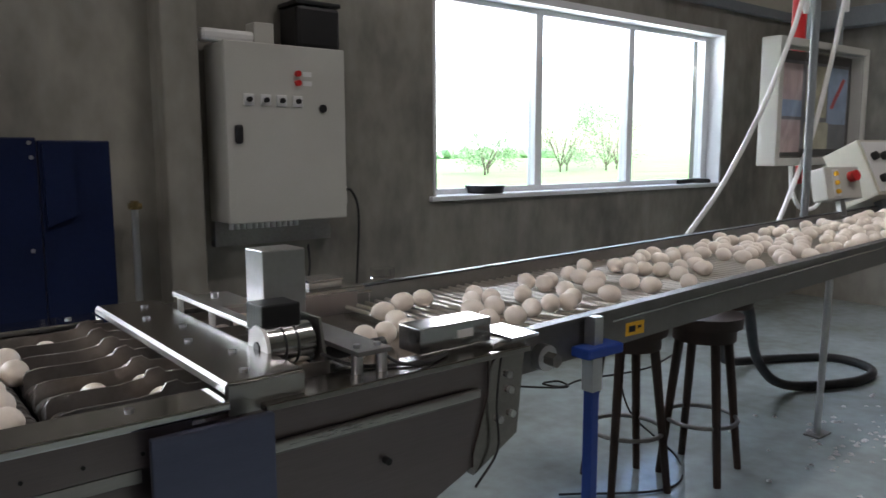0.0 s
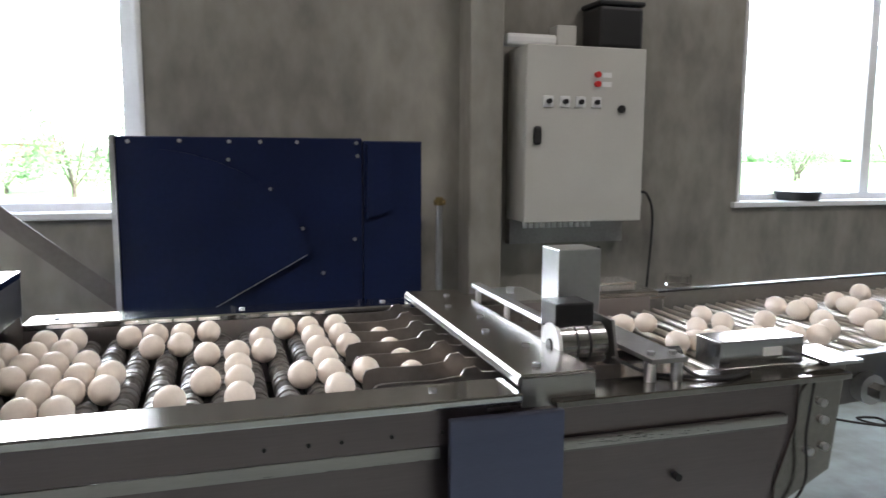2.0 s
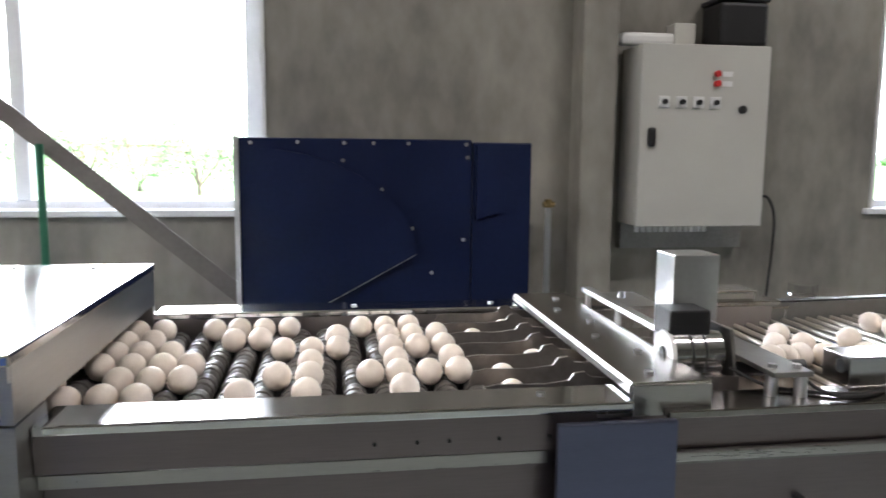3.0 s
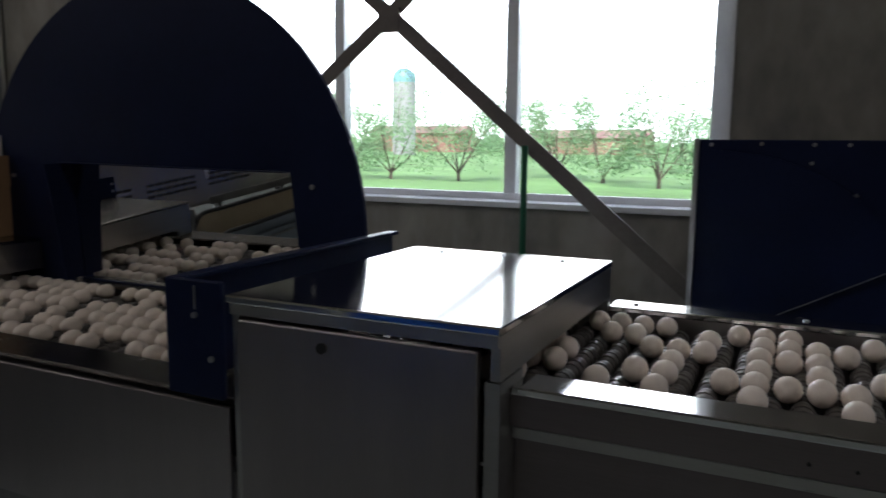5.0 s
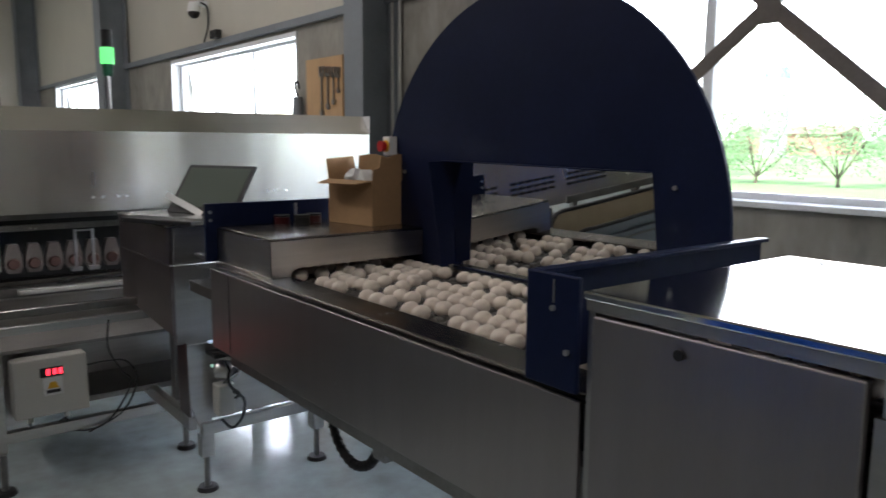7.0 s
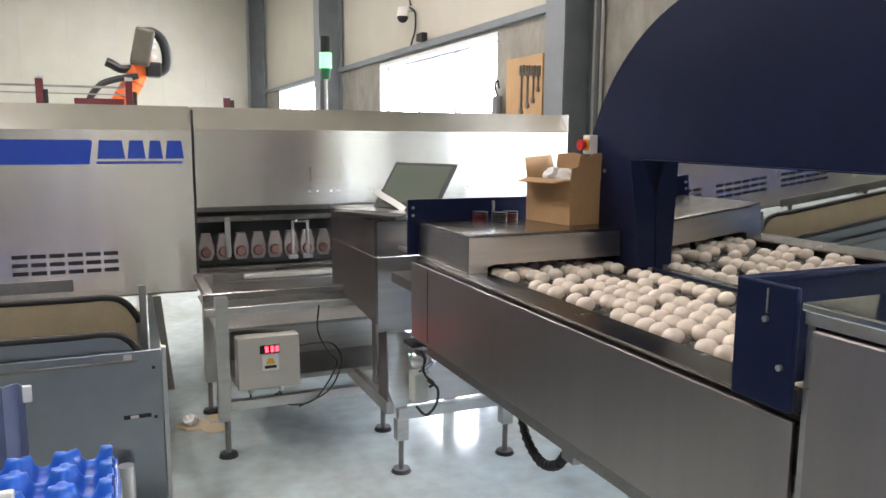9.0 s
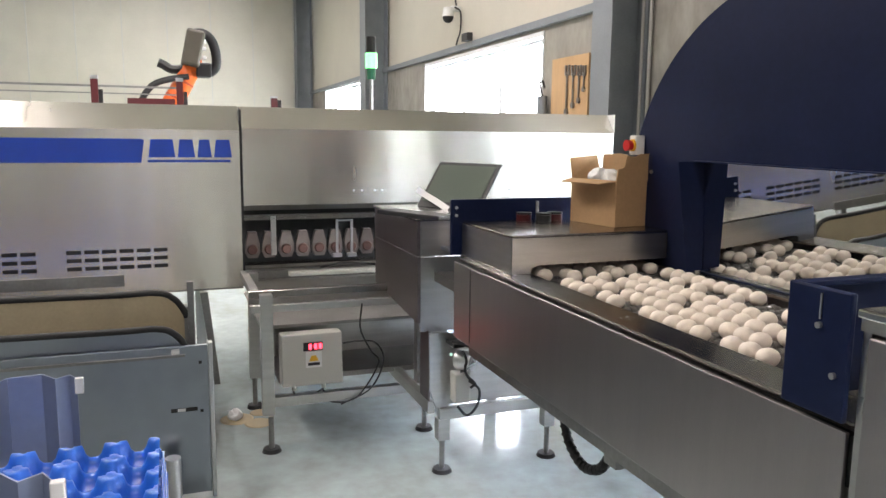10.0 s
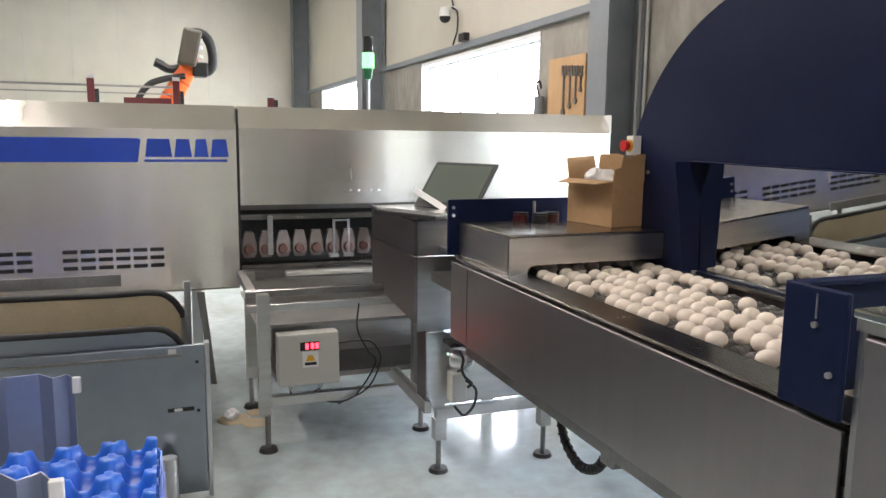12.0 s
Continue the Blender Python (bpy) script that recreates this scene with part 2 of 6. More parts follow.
def column(x0, x1, y0, label):
    """An upright steel H column against the wall."""
    b = N()
    box(b, x0, y0, 0, x1, y0 + 0.018, Z_TOP)
    box(b, x0, WALL_Y - 0.022, 0, x1, WALL_Y - 0.004, Z_TOP)
    xm = (x0 + x1) / 2
    box(b, xm - 0.006, y0 + 0.018, 0, xm + 0.006, WALL_Y - 0.022, Z_TOP)
    return fixed("column", b, GREY_STEEL, label, "column")


hall()
window(1, *WINDOWS[0], [4.13, 5.155])
window(2, *WINDOWS[1], [-2.245, -1.158])
window(3, *WINDOWS[2], [-9.575, -8.345])
window(4, *WINDOWS[3], [-17.4, -16.0])
fixed("column_1", cube(1.43, 3.54, 0, 1.60, WALL_Y, Z_TOP, bevel=0.01), CONCRETE, "plain concrete pilaster beside the control cabinet", "column")
column(-5.45, -5.15, 3.36, "grey painted steel hall column")
column(-13.4, -13.0, 3.30, "grey painted steel hall column")
column(-20.9, -20.5, 3.30, "grey painted steel hall column")


# ---- outdoors ----
GRASS = node_material("grass", (0.125, 0.245, 0.08), 0.9, var=0.4, scale=0.22, fine=3, bump=0.1, stretch=(0.35, 1, 1), dark=(0.09, 0.18, 0.05))
LEAF = node_material("spring_leaf", (0.19, 0.33, 0.16), 0.7, var=0.3, scale=2, fine=9, bump=0.0)
BARK = node_material("bark", (0.10, 0.08, 0.06), 0.9, var=0.3)
BRICKY = node_material("far_brick", (0.30, 0.17, 0.13), 0.9, var=0.2)
ROOF_TILE = node_material("weathered_red_tile", (0.26, 0.16, 0.14), 0.85, var=0.2)
SILO_BLUE = node_material("faded_blue_metal", (0.20, 0.38, 0.42), 0.5, var=0.1)
SILO_GREY = node_material("silo_grey", (0.34, 0.35, 0.34), 0.7, var=0.15)


def tree(x, y, h, seed):
    """A broad willow-like tree: several stems from low down, thin drooping twigs and small leaves."""
    rnd = random.Random(seed)
    t = thing("tree", "broad tree with thin pale spring foliage in the meadow", "tree", "trees in the meadow", at=(x, y, -0.25))
    b = N()
    verts, faces = [], []

    def leaves(p, count, spread, flat):
        for _ in range(count):
            c = p + Vector((rnd.gauss(0, spread), rnd.gauss(0, spread), rnd.gauss(0, spread * flat)))
            if c.z < 0.15:
                continue
            u = Vector([rnd.gauss(0, 1) for _ in range(3)]).normalized()
            v = u.cross(Vector([rnd.gauss(0, 1) for _ in range(3)])).normalized()
            s = rnd.uniform(0.040, 0.090)
            n = len(verts)
            verts.extend((c - u * s, c + v * s * 0.45, c + u * s, c - v * s * 0.45))
            faces.append((n, n + 1, n + 2, n + 3))

    rod(b, (0, 0, -0.1), (0, 0, h * 0.08), 0.085, 8, 0.075)
    for k in range(rnd.randint(6, 8)):
        a = k * 1.1 + rnd.random() * 0.9
        lean = h * rnd.uniform(0.12, 0.46)
        mid = Vector((lean * 0.5 * math.cos(a), lean * 0.5 * math.sin(a), h * rnd.uniform(0.22, 0.40)))
        tip = Vector((lean * 1.15 * math.cos(a), lean * 1.15 * math.sin(a), h * rnd.uniform(0.55, 1.0)))
        rod(b, (0, 0, h * 0.06), mid, 0.040, 7, 0.026)
        rod(b, mid, tip, 0.026, 6, 0.006)
        for q in range(8):
            f = rnd.uniform(-0.5, 0.95)
            base = mid.lerp(tip, f) if f > 0 else mid * (1 + f)
            aa = a + rnd.uniform(-1.6, 1.6)
            r = h * rnd.uniform(0.10, 0.28) * (1.1 - 0.5 * max(f, 0))
            end = base + Vector((r * math.cos(aa), r * math.sin(aa), h * rnd.uniform(-0.04, 0.12)))
            rod(b, base, end, 0.011, 5, 0.004)
            leaves(end, 48, h * 0.065, 0.8)
            leaves(base.lerp(end, 0.55), 26, h * 0.055, 0.8)
        leaves(tip, 36, h * 0.055, 1.3)
    part("trunk", b, BARK, t)
    me = bpy.data.meshes.new("crown")
    me.from_pydata([tuple(v) for v in verts], [], faces)
    me.materials.append(LEAF)
    ob = new("crown", me)
    ob.parent = t


def outdoors():
    tagged(part("ground", cube(-400, WALL_Y + WALL_T, -0.45, 400, 500, -0.25), GRASS), "green meadow behind the hall", "grass", kind="structure")
    spots = [(-13.7, 31, 4.2), (-17.2, 31, 3.6), (-20.5, 29, 3.4), (-4.7, 30, 3.9), (-7.6, 33, 3.2), (-10.6, 36, 4.0),
             (-1.5, 33, 3.4), (-24, 38, 4), (-15.5, 44, 3.8), (-28, 46, 4.2), (-6, 48, 4.0), (-19, 52, 4.4), (-35, 50, 4.2),
             (24, 37, 3.6), (29, 40, 3.0), (36, 40, 4.2), (39, 43, 4.6), (46, 42, 5.6), (49, 44, 5.8), (53, 43, 5.6), (57, 45, 5.8), (-42, 30, 4.5), (-60, 34, 4.5)]
    for i, (x, y, h) in enumerate(spots):
        tree(x, y, h * 1.28, i)
    haze = glow("hazy_white_sky", (0.93, 0.98, 1.0), 1.05)
    fixed("backdrop", cube(-420, 420, -1, 420, 421, 190), haze, "hazy white sky low over the far meadow", "sky")
    t = thing("silo", "tall grey farm silo with a faded blue dome", "silo", at=(-50, 93, -0.25))
    part("tower", rod(N(), (0, 0, 0), (0, 0, 10.2), 1.6, 24), SILO_GREY, t, smooth=True)
    b = N()
    bmesh.ops.create_uvsphere(b, u_segments=24, v_segments=10, radius=1.65, matrix=Matrix.Translation((0, 0, 10.2)))
    part("dome", b, SILO_BLUE, t, smooth=True)
    for x0, x1, y, h in ((-41, -22, 120, 2.4), (-75, -56, 125, 3.2)):
        f = thing("barn", "long low brick farm building far across the meadow", "building", "far buildings")
        part("wall", cube(x0, y, -0.25, x1, y + 8, h), BRICKY, f)
        part("roof", slab(N(), [(x0 - 0.3, y - 0.5, h), (x0 - 0.3, y + 8.5, h), (x0 - 0.3, y + 4, h + 1.4)], (1, 0, 0), x1 - x0 + 0.6), ROOF_TILE, f)
    b = N()
    rnd = random.Random(5)
    for k in range(240):
        x, y = -150 + k * 1.25, 140 + rnd.uniform(-6, 6)
        bmesh.ops.create_icosphere(b, subdivisions=1, radius=rnd.uniform(0.9, 2.4),
                                   matrix=Matrix.Translation((x, y, rnd.uniform(0.2, 1.2))) @ Matrix.Diagonal((1.2, 1, rnd.uniform(0.6, 1.1), 1)))
    for v in b.verts:
        v.co += Vector(noise.noise_vector(v.co * 1.7)) * 0.6
    tagged(part("hedge", b, LEAF), "far green hedge across the meadow", "hedge", kind="stuff")


outdoors()


# ---- along the window wall ----
BRACE_STEEL = node_material("dull_brown_steel", (0.17, 0.15, 0.135), 0.55, 0.3, var=0.18, scale=5, fine=50, bump=0.03)


def braces():
    for a, c in (((-1.97, 3.44, 2.345), (-0.07, 3.44, 0.735)), ((-2.75, 3.46, 1.28), (-1.30, 3.46, 2.42))):
        a, c = Vector(a), Vector(c)
        d = (c - a).normalized()
        n = Vector((0, 1, 0))
        s = d.cross(n) * 0.037
        t = thing("brace", "flat grey steel wind brace crossing the window", "brace", "window braces")
        part("bar", slab(N(), [a - s, c - s, c + s, a + s], (0, 1, 0), 0.010), BRACE_STEEL, t)
        for f in (0.015, 0.985):
            e = a + (c - a) * f
            part("bolt", rod(N(), e + Vector((0, -0.012, 0)), e, 0.014, 6), STEEL_DARK, t)
    b = N()
    box(b, -1.75, 3.436, 2.02, -1.63, 3.462, 2.14)
    t = thing("gusset", "small steel plate where the braces cross", "plate")
    part("plate", b, BRACE_STEEL, t)
    t = thing("post", "slim dark green post below the window", "post")
    part("shaft", rod(N(), (-0.925, 3.40, 0), (-0.925, 3.40, 1.45), 0.016), GREEN, t)
    t = thing("standpipe", "thin galvanised pipe with a brass tap", "pipe")
    part("shaft", rod(N(), (1.295, 3.60, 0), (1.295, 3.60, 1.17), 0.016), ALU, t)
    tap = N()
    rod(tap, (1.27, 3.60, 1.185), (1.325, 3.60, 1.185), 0.014)
    rod(tap, (1.295, 3.60, 1.17), (1.295, 3.60, 1.21), 0.018)
    part("tap", tap, BRASS, t, "brass tap")


braces()


def switch_cabinet():
    t = thing("control_cabinet", "light grey wall-mounted control cabinet with rotary switches and red lamps", "control cabinet")
    part("body", cube(1.69, 3.492, 1.088, 2.33, 3.715, 1.94, bevel=0.008), CAB_GREY, t)
    d = part("door", cube(1.688, 3.468, 1.086, 2.332, 3.49, 1.942, bevel=0.006), CAB_GREY, t)
    y = 3.468
    for x in (1.801, 1.888, 1.972, 2.058):
        part("switch_plate", cube(x - 0.027, y - 0.008, 1.647, x + 0.027, y, 1.701, bevel=0.003), PALE, d)
        k = N()
        rod(k, (x, y - 0.024, 1.674), (x, y - 0.008, 1.674), 0.0125, 16)
        box(k, x - 0.018, y - 0.030, 1.668, x + 0.006, y - 0.024, 1.679)
        part("switch_knob", k, BLACK, d)
    for z in (1.808, 1.763):
        part("signal_lamp", rod(N(), (2.06, y - 0.02, z), (2.06, y, z), 0.015, 16), RED, d, "red signal lamp")
        part("caption", cube(2.09, y - 0.002, z - 0.012, 2.14, y, z + 0.012), PALE, d)
    part("key_lock", rod(N(), (2.198, y - 0.012, 1.644), (2.198, y, 1.644), 0.02, 16), BLACK, d)
    h = N()
    box(h, 1.725, y - 0.02, 1.465, 1.765, y, 1.555, bevel=0.012)
    part("handle", h, BLACK, d, "black swing handle")
    part("back_plate", cube(1.69, 3.66, 0.96, 2.34, 3.715, 1.085), STEEL_DARK, t)
    for k in range(12):
        part("cable_gland", rod(N(), (1.74 + k * 0.032, 3.58, 1.05), (1.74 + k * 0.032, 3.58, 1.086), 0.012, 8), PALE, t)
    # things on top
    l = thing("plastic_duct", "white plastic duct end lying on the cabinet", "duct")
    part("duct", cube(1.62, 3.56, 1.945, 1.90, 3.64, 2.005, bevel=0.02), PALE, l)
    j = thing("junction_box", "small grey junction box on the cabinet", "box")
    part("box", cube(1.88, 3.55, 1.943, 1.985, 3.65, 2.05, bevel=0.006), CAB_GREY, j)
    c = thing("plastic_case", "black plastic case standing on the cabinet", "case")
    part("case", cube(2.085, 3.50, 1.943, 2.33, 3.70, 2.15, bevel=0.02), BLACK, c)
    part("lid", cube(2.08, 3.495, 2.152, 2.335, 3.705, 2.175, bevel=0.008), BLACK, c)
    k = thing("power_cable", "black power cable hanging down the wall", "cable")
    part("socket", cube(2.40, 3.67, 1.14, 2.46, 3.72, 1.24, bevel=0.006), CAB_GREY, k)
    part("cable", tube(N(), curve_pts([(2.42, 3.66, 1.22), (2.47, 3.64, 1.21), (2.53, 3.67, 1.08), (2.52, 3.68, 0.75), (2.50, 3.68, 0.45)], 10), 0.007), RUBBER, k, smooth=True)
    k = thing("power_cable", "thin dark cable hanging below the cabinet", "cable")
    part("cable", tube(N(), curve_pts([(2.18, 3.62, 0.94), (2.19, 3.63, 0.8), (2.16, 3.66, 0.6), (2.15, 3.67, 0.2)], 10), 0.006), RUBBER, k, smooth=True)


switch_cabinet()


def spare_panel():
    t = thing("spare_panel", "dark blue sheet-metal machine panel leaning before the wall", "panel")
    y = 3.165
    part("sheet", cube(-0.105, y, 0, 0.835, y + 0.03, 1.482, bevel=0.006), BLUE, t)
    part("narrow_sheet", cube(0.838, y + 0.004, 0, 1.09, y + 0.034, 1.472, bevel=0.006), BLUE, t)
    # raised quarter-round cover on the sheet
    pts = [(-0.06, y, 0.62), (-0.06, y, 1.44)]
    for k in range(13):
        a = radians(88 - k * 6.6)
        pts.append((-0.05 + 0.655 * math.cos(a) * 1.0, y, 0.99 + 0.45 * math.sin(a)))
    pts += [(0.60, y, 1.015), (0.02, y, 0.70), (-0.02, y, 0.62)]
    part("raised_cover", slab(N(), pts, (0, -1, 0), 0.035), BLUE, t)
    part("fold_edge", tube(N(), [(0.60, y - 0.036, 1.012), (0.31, y - 0.036, 0.853), (0.02, y - 0.036, 0.697)], 0.0015, 6), GREY_STEEL, t)
    part("tab", slab(N(), [(0.852, y + 0.002, 1.153), (0.955, y + 0.002, 1.19), (0.955, y + 0.002, 1.455), (0.852, y + 0.002, 1.455)], (0, -1, 0), 0.02), BLUE, t)
    for x, z in ((-0.059, 1.462), (0.125, 1.466), (0.309, 1.464), (0.427, 1.464), (0.57, 1.464), (0.81, 1.462), (0.815, 1.409), (0.304, 1.394), (0.461, 1.277),
                 (0.586, 1.116), (0.80, 1.067), (0.668, 0.93), (0.75, 0.80)):
        part("bolt", rod(N(), (x, y - 0.006, z), (x, y + 0.002, z), 0.008, 8), ALU, t)
    part("edge_strip", cube(-0.125, y - 0.01, 0, -0.106, y + 0.035, 1.485), ALU, t)


spare_panel()


def sill_things():
    t = thing("ash_dish", "low round black dish on the window sill", "dish")
    b = rod(N(), (3.60, 3.80, SILL + 0.022), (3.60, 3.80, SILL + 0.072), 0.12, 24, 0.135)
    part("bowl", b, BLACK, t, smooth=True)
    t = thing("hand_tool", "dark hand tool lying on the window sill", "tool")
    b = N()
    tube(b, curve_pts([(5.75, 3.78, SILL + 0.035), (5.9, 3.75, SILL + 0.045), (6.05, 3.77, SILL + 0.04), (6.18, 3.76, SILL + 0.035)], 6), 0.02)
    part("body", b, BLACK, t, smooth=True)


sill_things()


# ---- the egg line: lanes, pitch and speed ----
LANE0, LANE, PITCH, SPEED = 1.17, 0.0815, 0.0475, 0.0660
Z_ROLL, Z_TABLE = 1.078, 0.995


X_STRETCH, STRETCH = -0.343, 1.126


def line_x(x):
    """Place along the line: behind the steel cabinet the bars run a little faster and further apart."""
    return x if x > X_STRETCH else X_STRETCH + (x - X_STRETCH) * STRETCH


def line_y(x, y):
    """Place across the line: the lanes spread slightly behind the steel cabinet."""
    s = min(1, max(0, (-0.35 - x) / 0.25))
    return y + s * (1.16 + (y - LANE0) * 1.06 - y)


def egg_height(x):
    """Height of an egg's centre on the rollers: the bed steps down inside the steel cabinet."""
    s = min(1, max(0, (x + 0.55) / 0.42))
    return Z_TABLE + (Z_ROLL - Z_TABLE) * s * s * (3 - 2 * s)


def sensor_cabinet():
    t = thing("sensor_cabinet", "brushed steel cabinet bridging the egg rollers, door closed", "machine cabinet")
    x0, x1, y0, y1, zt = -0.60, -0.105, 0.961, 1.66, 1.20
    part("top_plate", cube(x0 - 0.004, y0 - 0.002, 1.186, x1 + 0.004, y1, zt, bevel=0.003), MIRROR_STEEL, t)
    part("side_panel", cube(x0, y0 + 0.012, 1.06, x0 + 0.015, y1, 1.185), STEEL, t)
    part("side_panel", cube(x1 - 0.015, y0 + 0.012, 1.115, x1, y1, 1.185), STEEL, t)
    part("corner_post", cube(x1 - 0.024, y0 + 0.012, 0.10, x1, y0 + 0.11, 1.112), STEEL, t)
    part("corner_post", cube(x0, y0 + 0.012, 0.10, x0 + 0.02, y0 + 0.11, 1.058), STEEL, t)
    part("back_panel", cube(x0, y1 - 0.01, 0.10, x1, y1 + 0.005, 1.184), STEEL, t)
    part("body", cube(x0 + 0.022, y0 + 0.03, 0.10, x1 - 0.026, y0 + 0.1, 0.94), STEEL_DARK, t)
    part("frame_head", cube(x0 + 0.001, y0 + 0.004, 1.166, x1 - 0.001, y0 + 0.02, 1.185), STEEL, t)
    d = part("door", cube(x0 + 0.022, y0 - 0.003, 0.14, x1 - 0.03, y0 + 0.014, 1.160, bevel=0.003), STEEL_DOOR, t)
    part("lock", rod(N(), (-0.405, y0 - 0.008, 1.132), (-0.405, y0 - 0.003, 1.132), 0.009, 14), BLACK, d, "black quarter-turn lock")
    for x in (x0 + 0.04, x1 - 0.04):
        part("foot", rod(N(), (x, y0 + 0.06, 0), (x, y0 + 0.06, 0.10), 0.02, 12), STEEL_DARK, t)
    for x, y in ((-0.50, 1.60), (-0.2, 1.60), (-0.35, 1.62)):
        part("screw", rod(N(), (x, y, zt), (x, y, zt + 0.003), 0.006, 8), ALU, t)


STEEL_DOOR = node_material("satin_steel_door", (0.415, 0.38, 0.378), 0.33, 1.0, var=0.05, scale=2.5, fine=70, bump=0.0, stretch=(8, 8, 0.6), rough_var=0.03)
sensor_cabinet()


def hood():
    t = thing("candling_hood", "navy blue arched candling hood with a wide low opening", "hood")
    y0, cx, cz, rx, rz, zb = 1.64, -1.489, 1.218, 0.750, 0.721, 1.006
    arch = [(cx + rx * math.cos(math.pi * k / 48), cz + rz * math.sin(math.pi * k / 48)) for k in range(49)]
    out = [(cx + rx, y0, zb)] + [(x, y0, z) for x, z in arch] + [(cx - rx, y0, zb), (-1.845, y0, zb), (-1.845, y0, 1.389), (-0.974, y0, 1.379), (-0.928, y0, zb)]
    part("front_plate", slab(N(), out, (0, 1, 0), 0.012), BLUE, t)
    s = N()
    ring = []
    for x, z in [(cx + rx * 0.5, 1.45)] + [(cx + (x - cx) * 0.5, 1.45 + (z - cz) * 0.45) for x, z in arch] + [(cx - rx * 0.5, 1.45)]:
        ring.append((s.verts.new((x, y0 + 0.013, z)), s.verts.new((x, y0 + 0.22, z))))
    for (a, b), (c, d) in zip(ring, ring[1:]):
        s.faces.new((a, c, d, b))
    s.faces.new([b for a, b in ring])
    part("rear_shell", s, BLUE, t, smooth=True)
    part("opening_lip", slab(N(), [(-1.845, y0 - 0.03, 1.389), (-0.974, y0 - 0.03, 1.379), (-0.974, y0 - 0.001, 1.379), (-1.845, y0 - 0.001, 1.389)], (0, 0, -1), 0.003), BLUE, t)
    part("cheek", slab(N(), [(-1.838, y0 + 0.018, 1.385), (-1.838, 1.555, 1.385), (-1.838, 1.61, 1.016), (-1.838, y0 + 0.036, 1.016)], (-1, 0, 0), 0.006), BLUE, t)
    for x in (-2.10, -0.90):
        part("screw", rod(N(), (x, y0 - 0.006, 1.34), (x, y0, 1.34), 0.007, 8), ALU, t)
    # front guard of the hood across the table
    g = thing("side_guard", "navy blue sheet guard standing across the egg table", "guard")
    part("front_flange", cube(-0.735, 0.953, 1.012, -0.608, 0.965, 1.222, bevel=0.003), BLUE, g)
    part("side_sheet", cube(-0.735, 0.966, 1.012, -0.725, 1.76, 1.212, bevel=0.002), BLUE, g)
    part("top_fold", cube(-0.735, 0.966, 1.2125, -0.705, 1.76, 1.222, bevel=0.002), BLUE, g)
    part("adjusting_slot", cube(-0.6665, 0.951, 1.17, -0.6635, 0.953, 1.212), ALU, g)
    for x, z in ((-0.665, 1.160), (-0.63, 1.085)):
        part("screw", rod(N(), (x, 0.947, z), (x, 0.953, z), 0.0055, 10), ALU, g)
    m = thing("inspection_mirror", "large mirror tilted over the eggs inside the hood", "mirror")
    part("mirror_glass", cube(-0.93, -0.004, 0.0, 0.0, 0.004, 0.41), MIRROR, m)
    part("lower_frame", cube(-0.93, -0.012, -0.006, 0.0, 0.004, -0.001, bevel=0.002), BLUE, m)
    m.matrix_world = pose(-0.92, 1.683, 1.012, 3.4, 0, 0)


hood()


def candling_table():
    t = thing("candling_table", "long stainless steel egg table with plain side panels", "machine")
    y0, y1, x0, x1 = 0.980, 1.76, -2.385, -0.608
    part("front_panel", cube(x0, y0 - 0.006, 0.702, x1 - 0.008, y0 + 0.003, 0.992, bevel=0.002), STEEL_DOOR, t)
    part("front_lip", cube(x0, y0 + 0.015, 0.996, x1, 1.105, 1.005, bevel=0.002), STEEL_LIP, t)
    part("lip_edge", cube(x0, y0 + 0.0035, 0.90, x1, y0 + 0.02, 0.988), BLACK, t)
    part("rear_lip", cube(x0, 1.635, 0.996, x1, y1, 1.005), STEEL_LIP, t)
    part("rear_panel", cube(x0, y1 - 0.012, 0.712, x1, y1, 0.995), STEEL_DOOR, t)
    part("bed", cube(x0 - 0.3, y0 + 0.02, 0.86, x1, y1 - 0.02, 0.90), STEEL_DARK, t)
    part("under_beam", cube(x0, y0 + 0.06, 0.62, x1, y0 + 0.10, 0.71), STEEL_DARK, t)
    part("under_beam", cube(x0, y1 - 0.10, 0.62, x1, y1 - 0.06, 0.71), STEEL_DARK, t)
    part("panel_joint", cube(-2.22, y0 - 0.0075, 0.715, -2.217, y0 - 0.0062, 0.988), BLACK, t)
    part("leg", cube(-0.70, 1.05, 0, -0.65, 1.10, 0.86), STEEL, t)
    part("leg", cube(-0.70, 1.62, 0, -0.65, 1.67, 0.86), STEEL, t)
    c = thing("corrugated_hose", "black corrugated cable hose below the egg table", "hose")
    pts = curve_pts([(-2.02, 1.25, 0.66), (-2.008, 1.25, 0.511), (-1.96, 1.25, 0.408), (-1.86, 1.25, 0.36), (-1.76, 1.25, 0.39), (-1.70, 1.25, 0.46), (-1.66, 1.25, 0.53), (-1.64, 1.25, 0.62)], 8)
    part("hose", tube(N(), pts, 0.015, 10), RUBBER, c, smooth=True)
    for i, (p, q) in enumerate(zip(pts[::2], pts[1::2])):
        d = (Vector(q) - Vector(p)).normalized() * 0.004
        part("rib", rod(N(), Vector(p) - d, Vector(p) + d, 0.018, 10), RUBBER, c)
    part("clamp", cube(-1.69, 1.22, 0.45, -1.62, 1.28, 0.62, bevel=0.004), STEEL_DARK, c)


STEEL_LIP = node_material("worn_steel_lip", (0.33, 0.31, 0.29), 0.24, 1.0, var=0.18, scale=9, fine=90, bump=0.03)
candling_table()


TIN_RED = node_material("dark_red_tin", (0.07, 0.008, 0.010), 0.35, var=0.15)


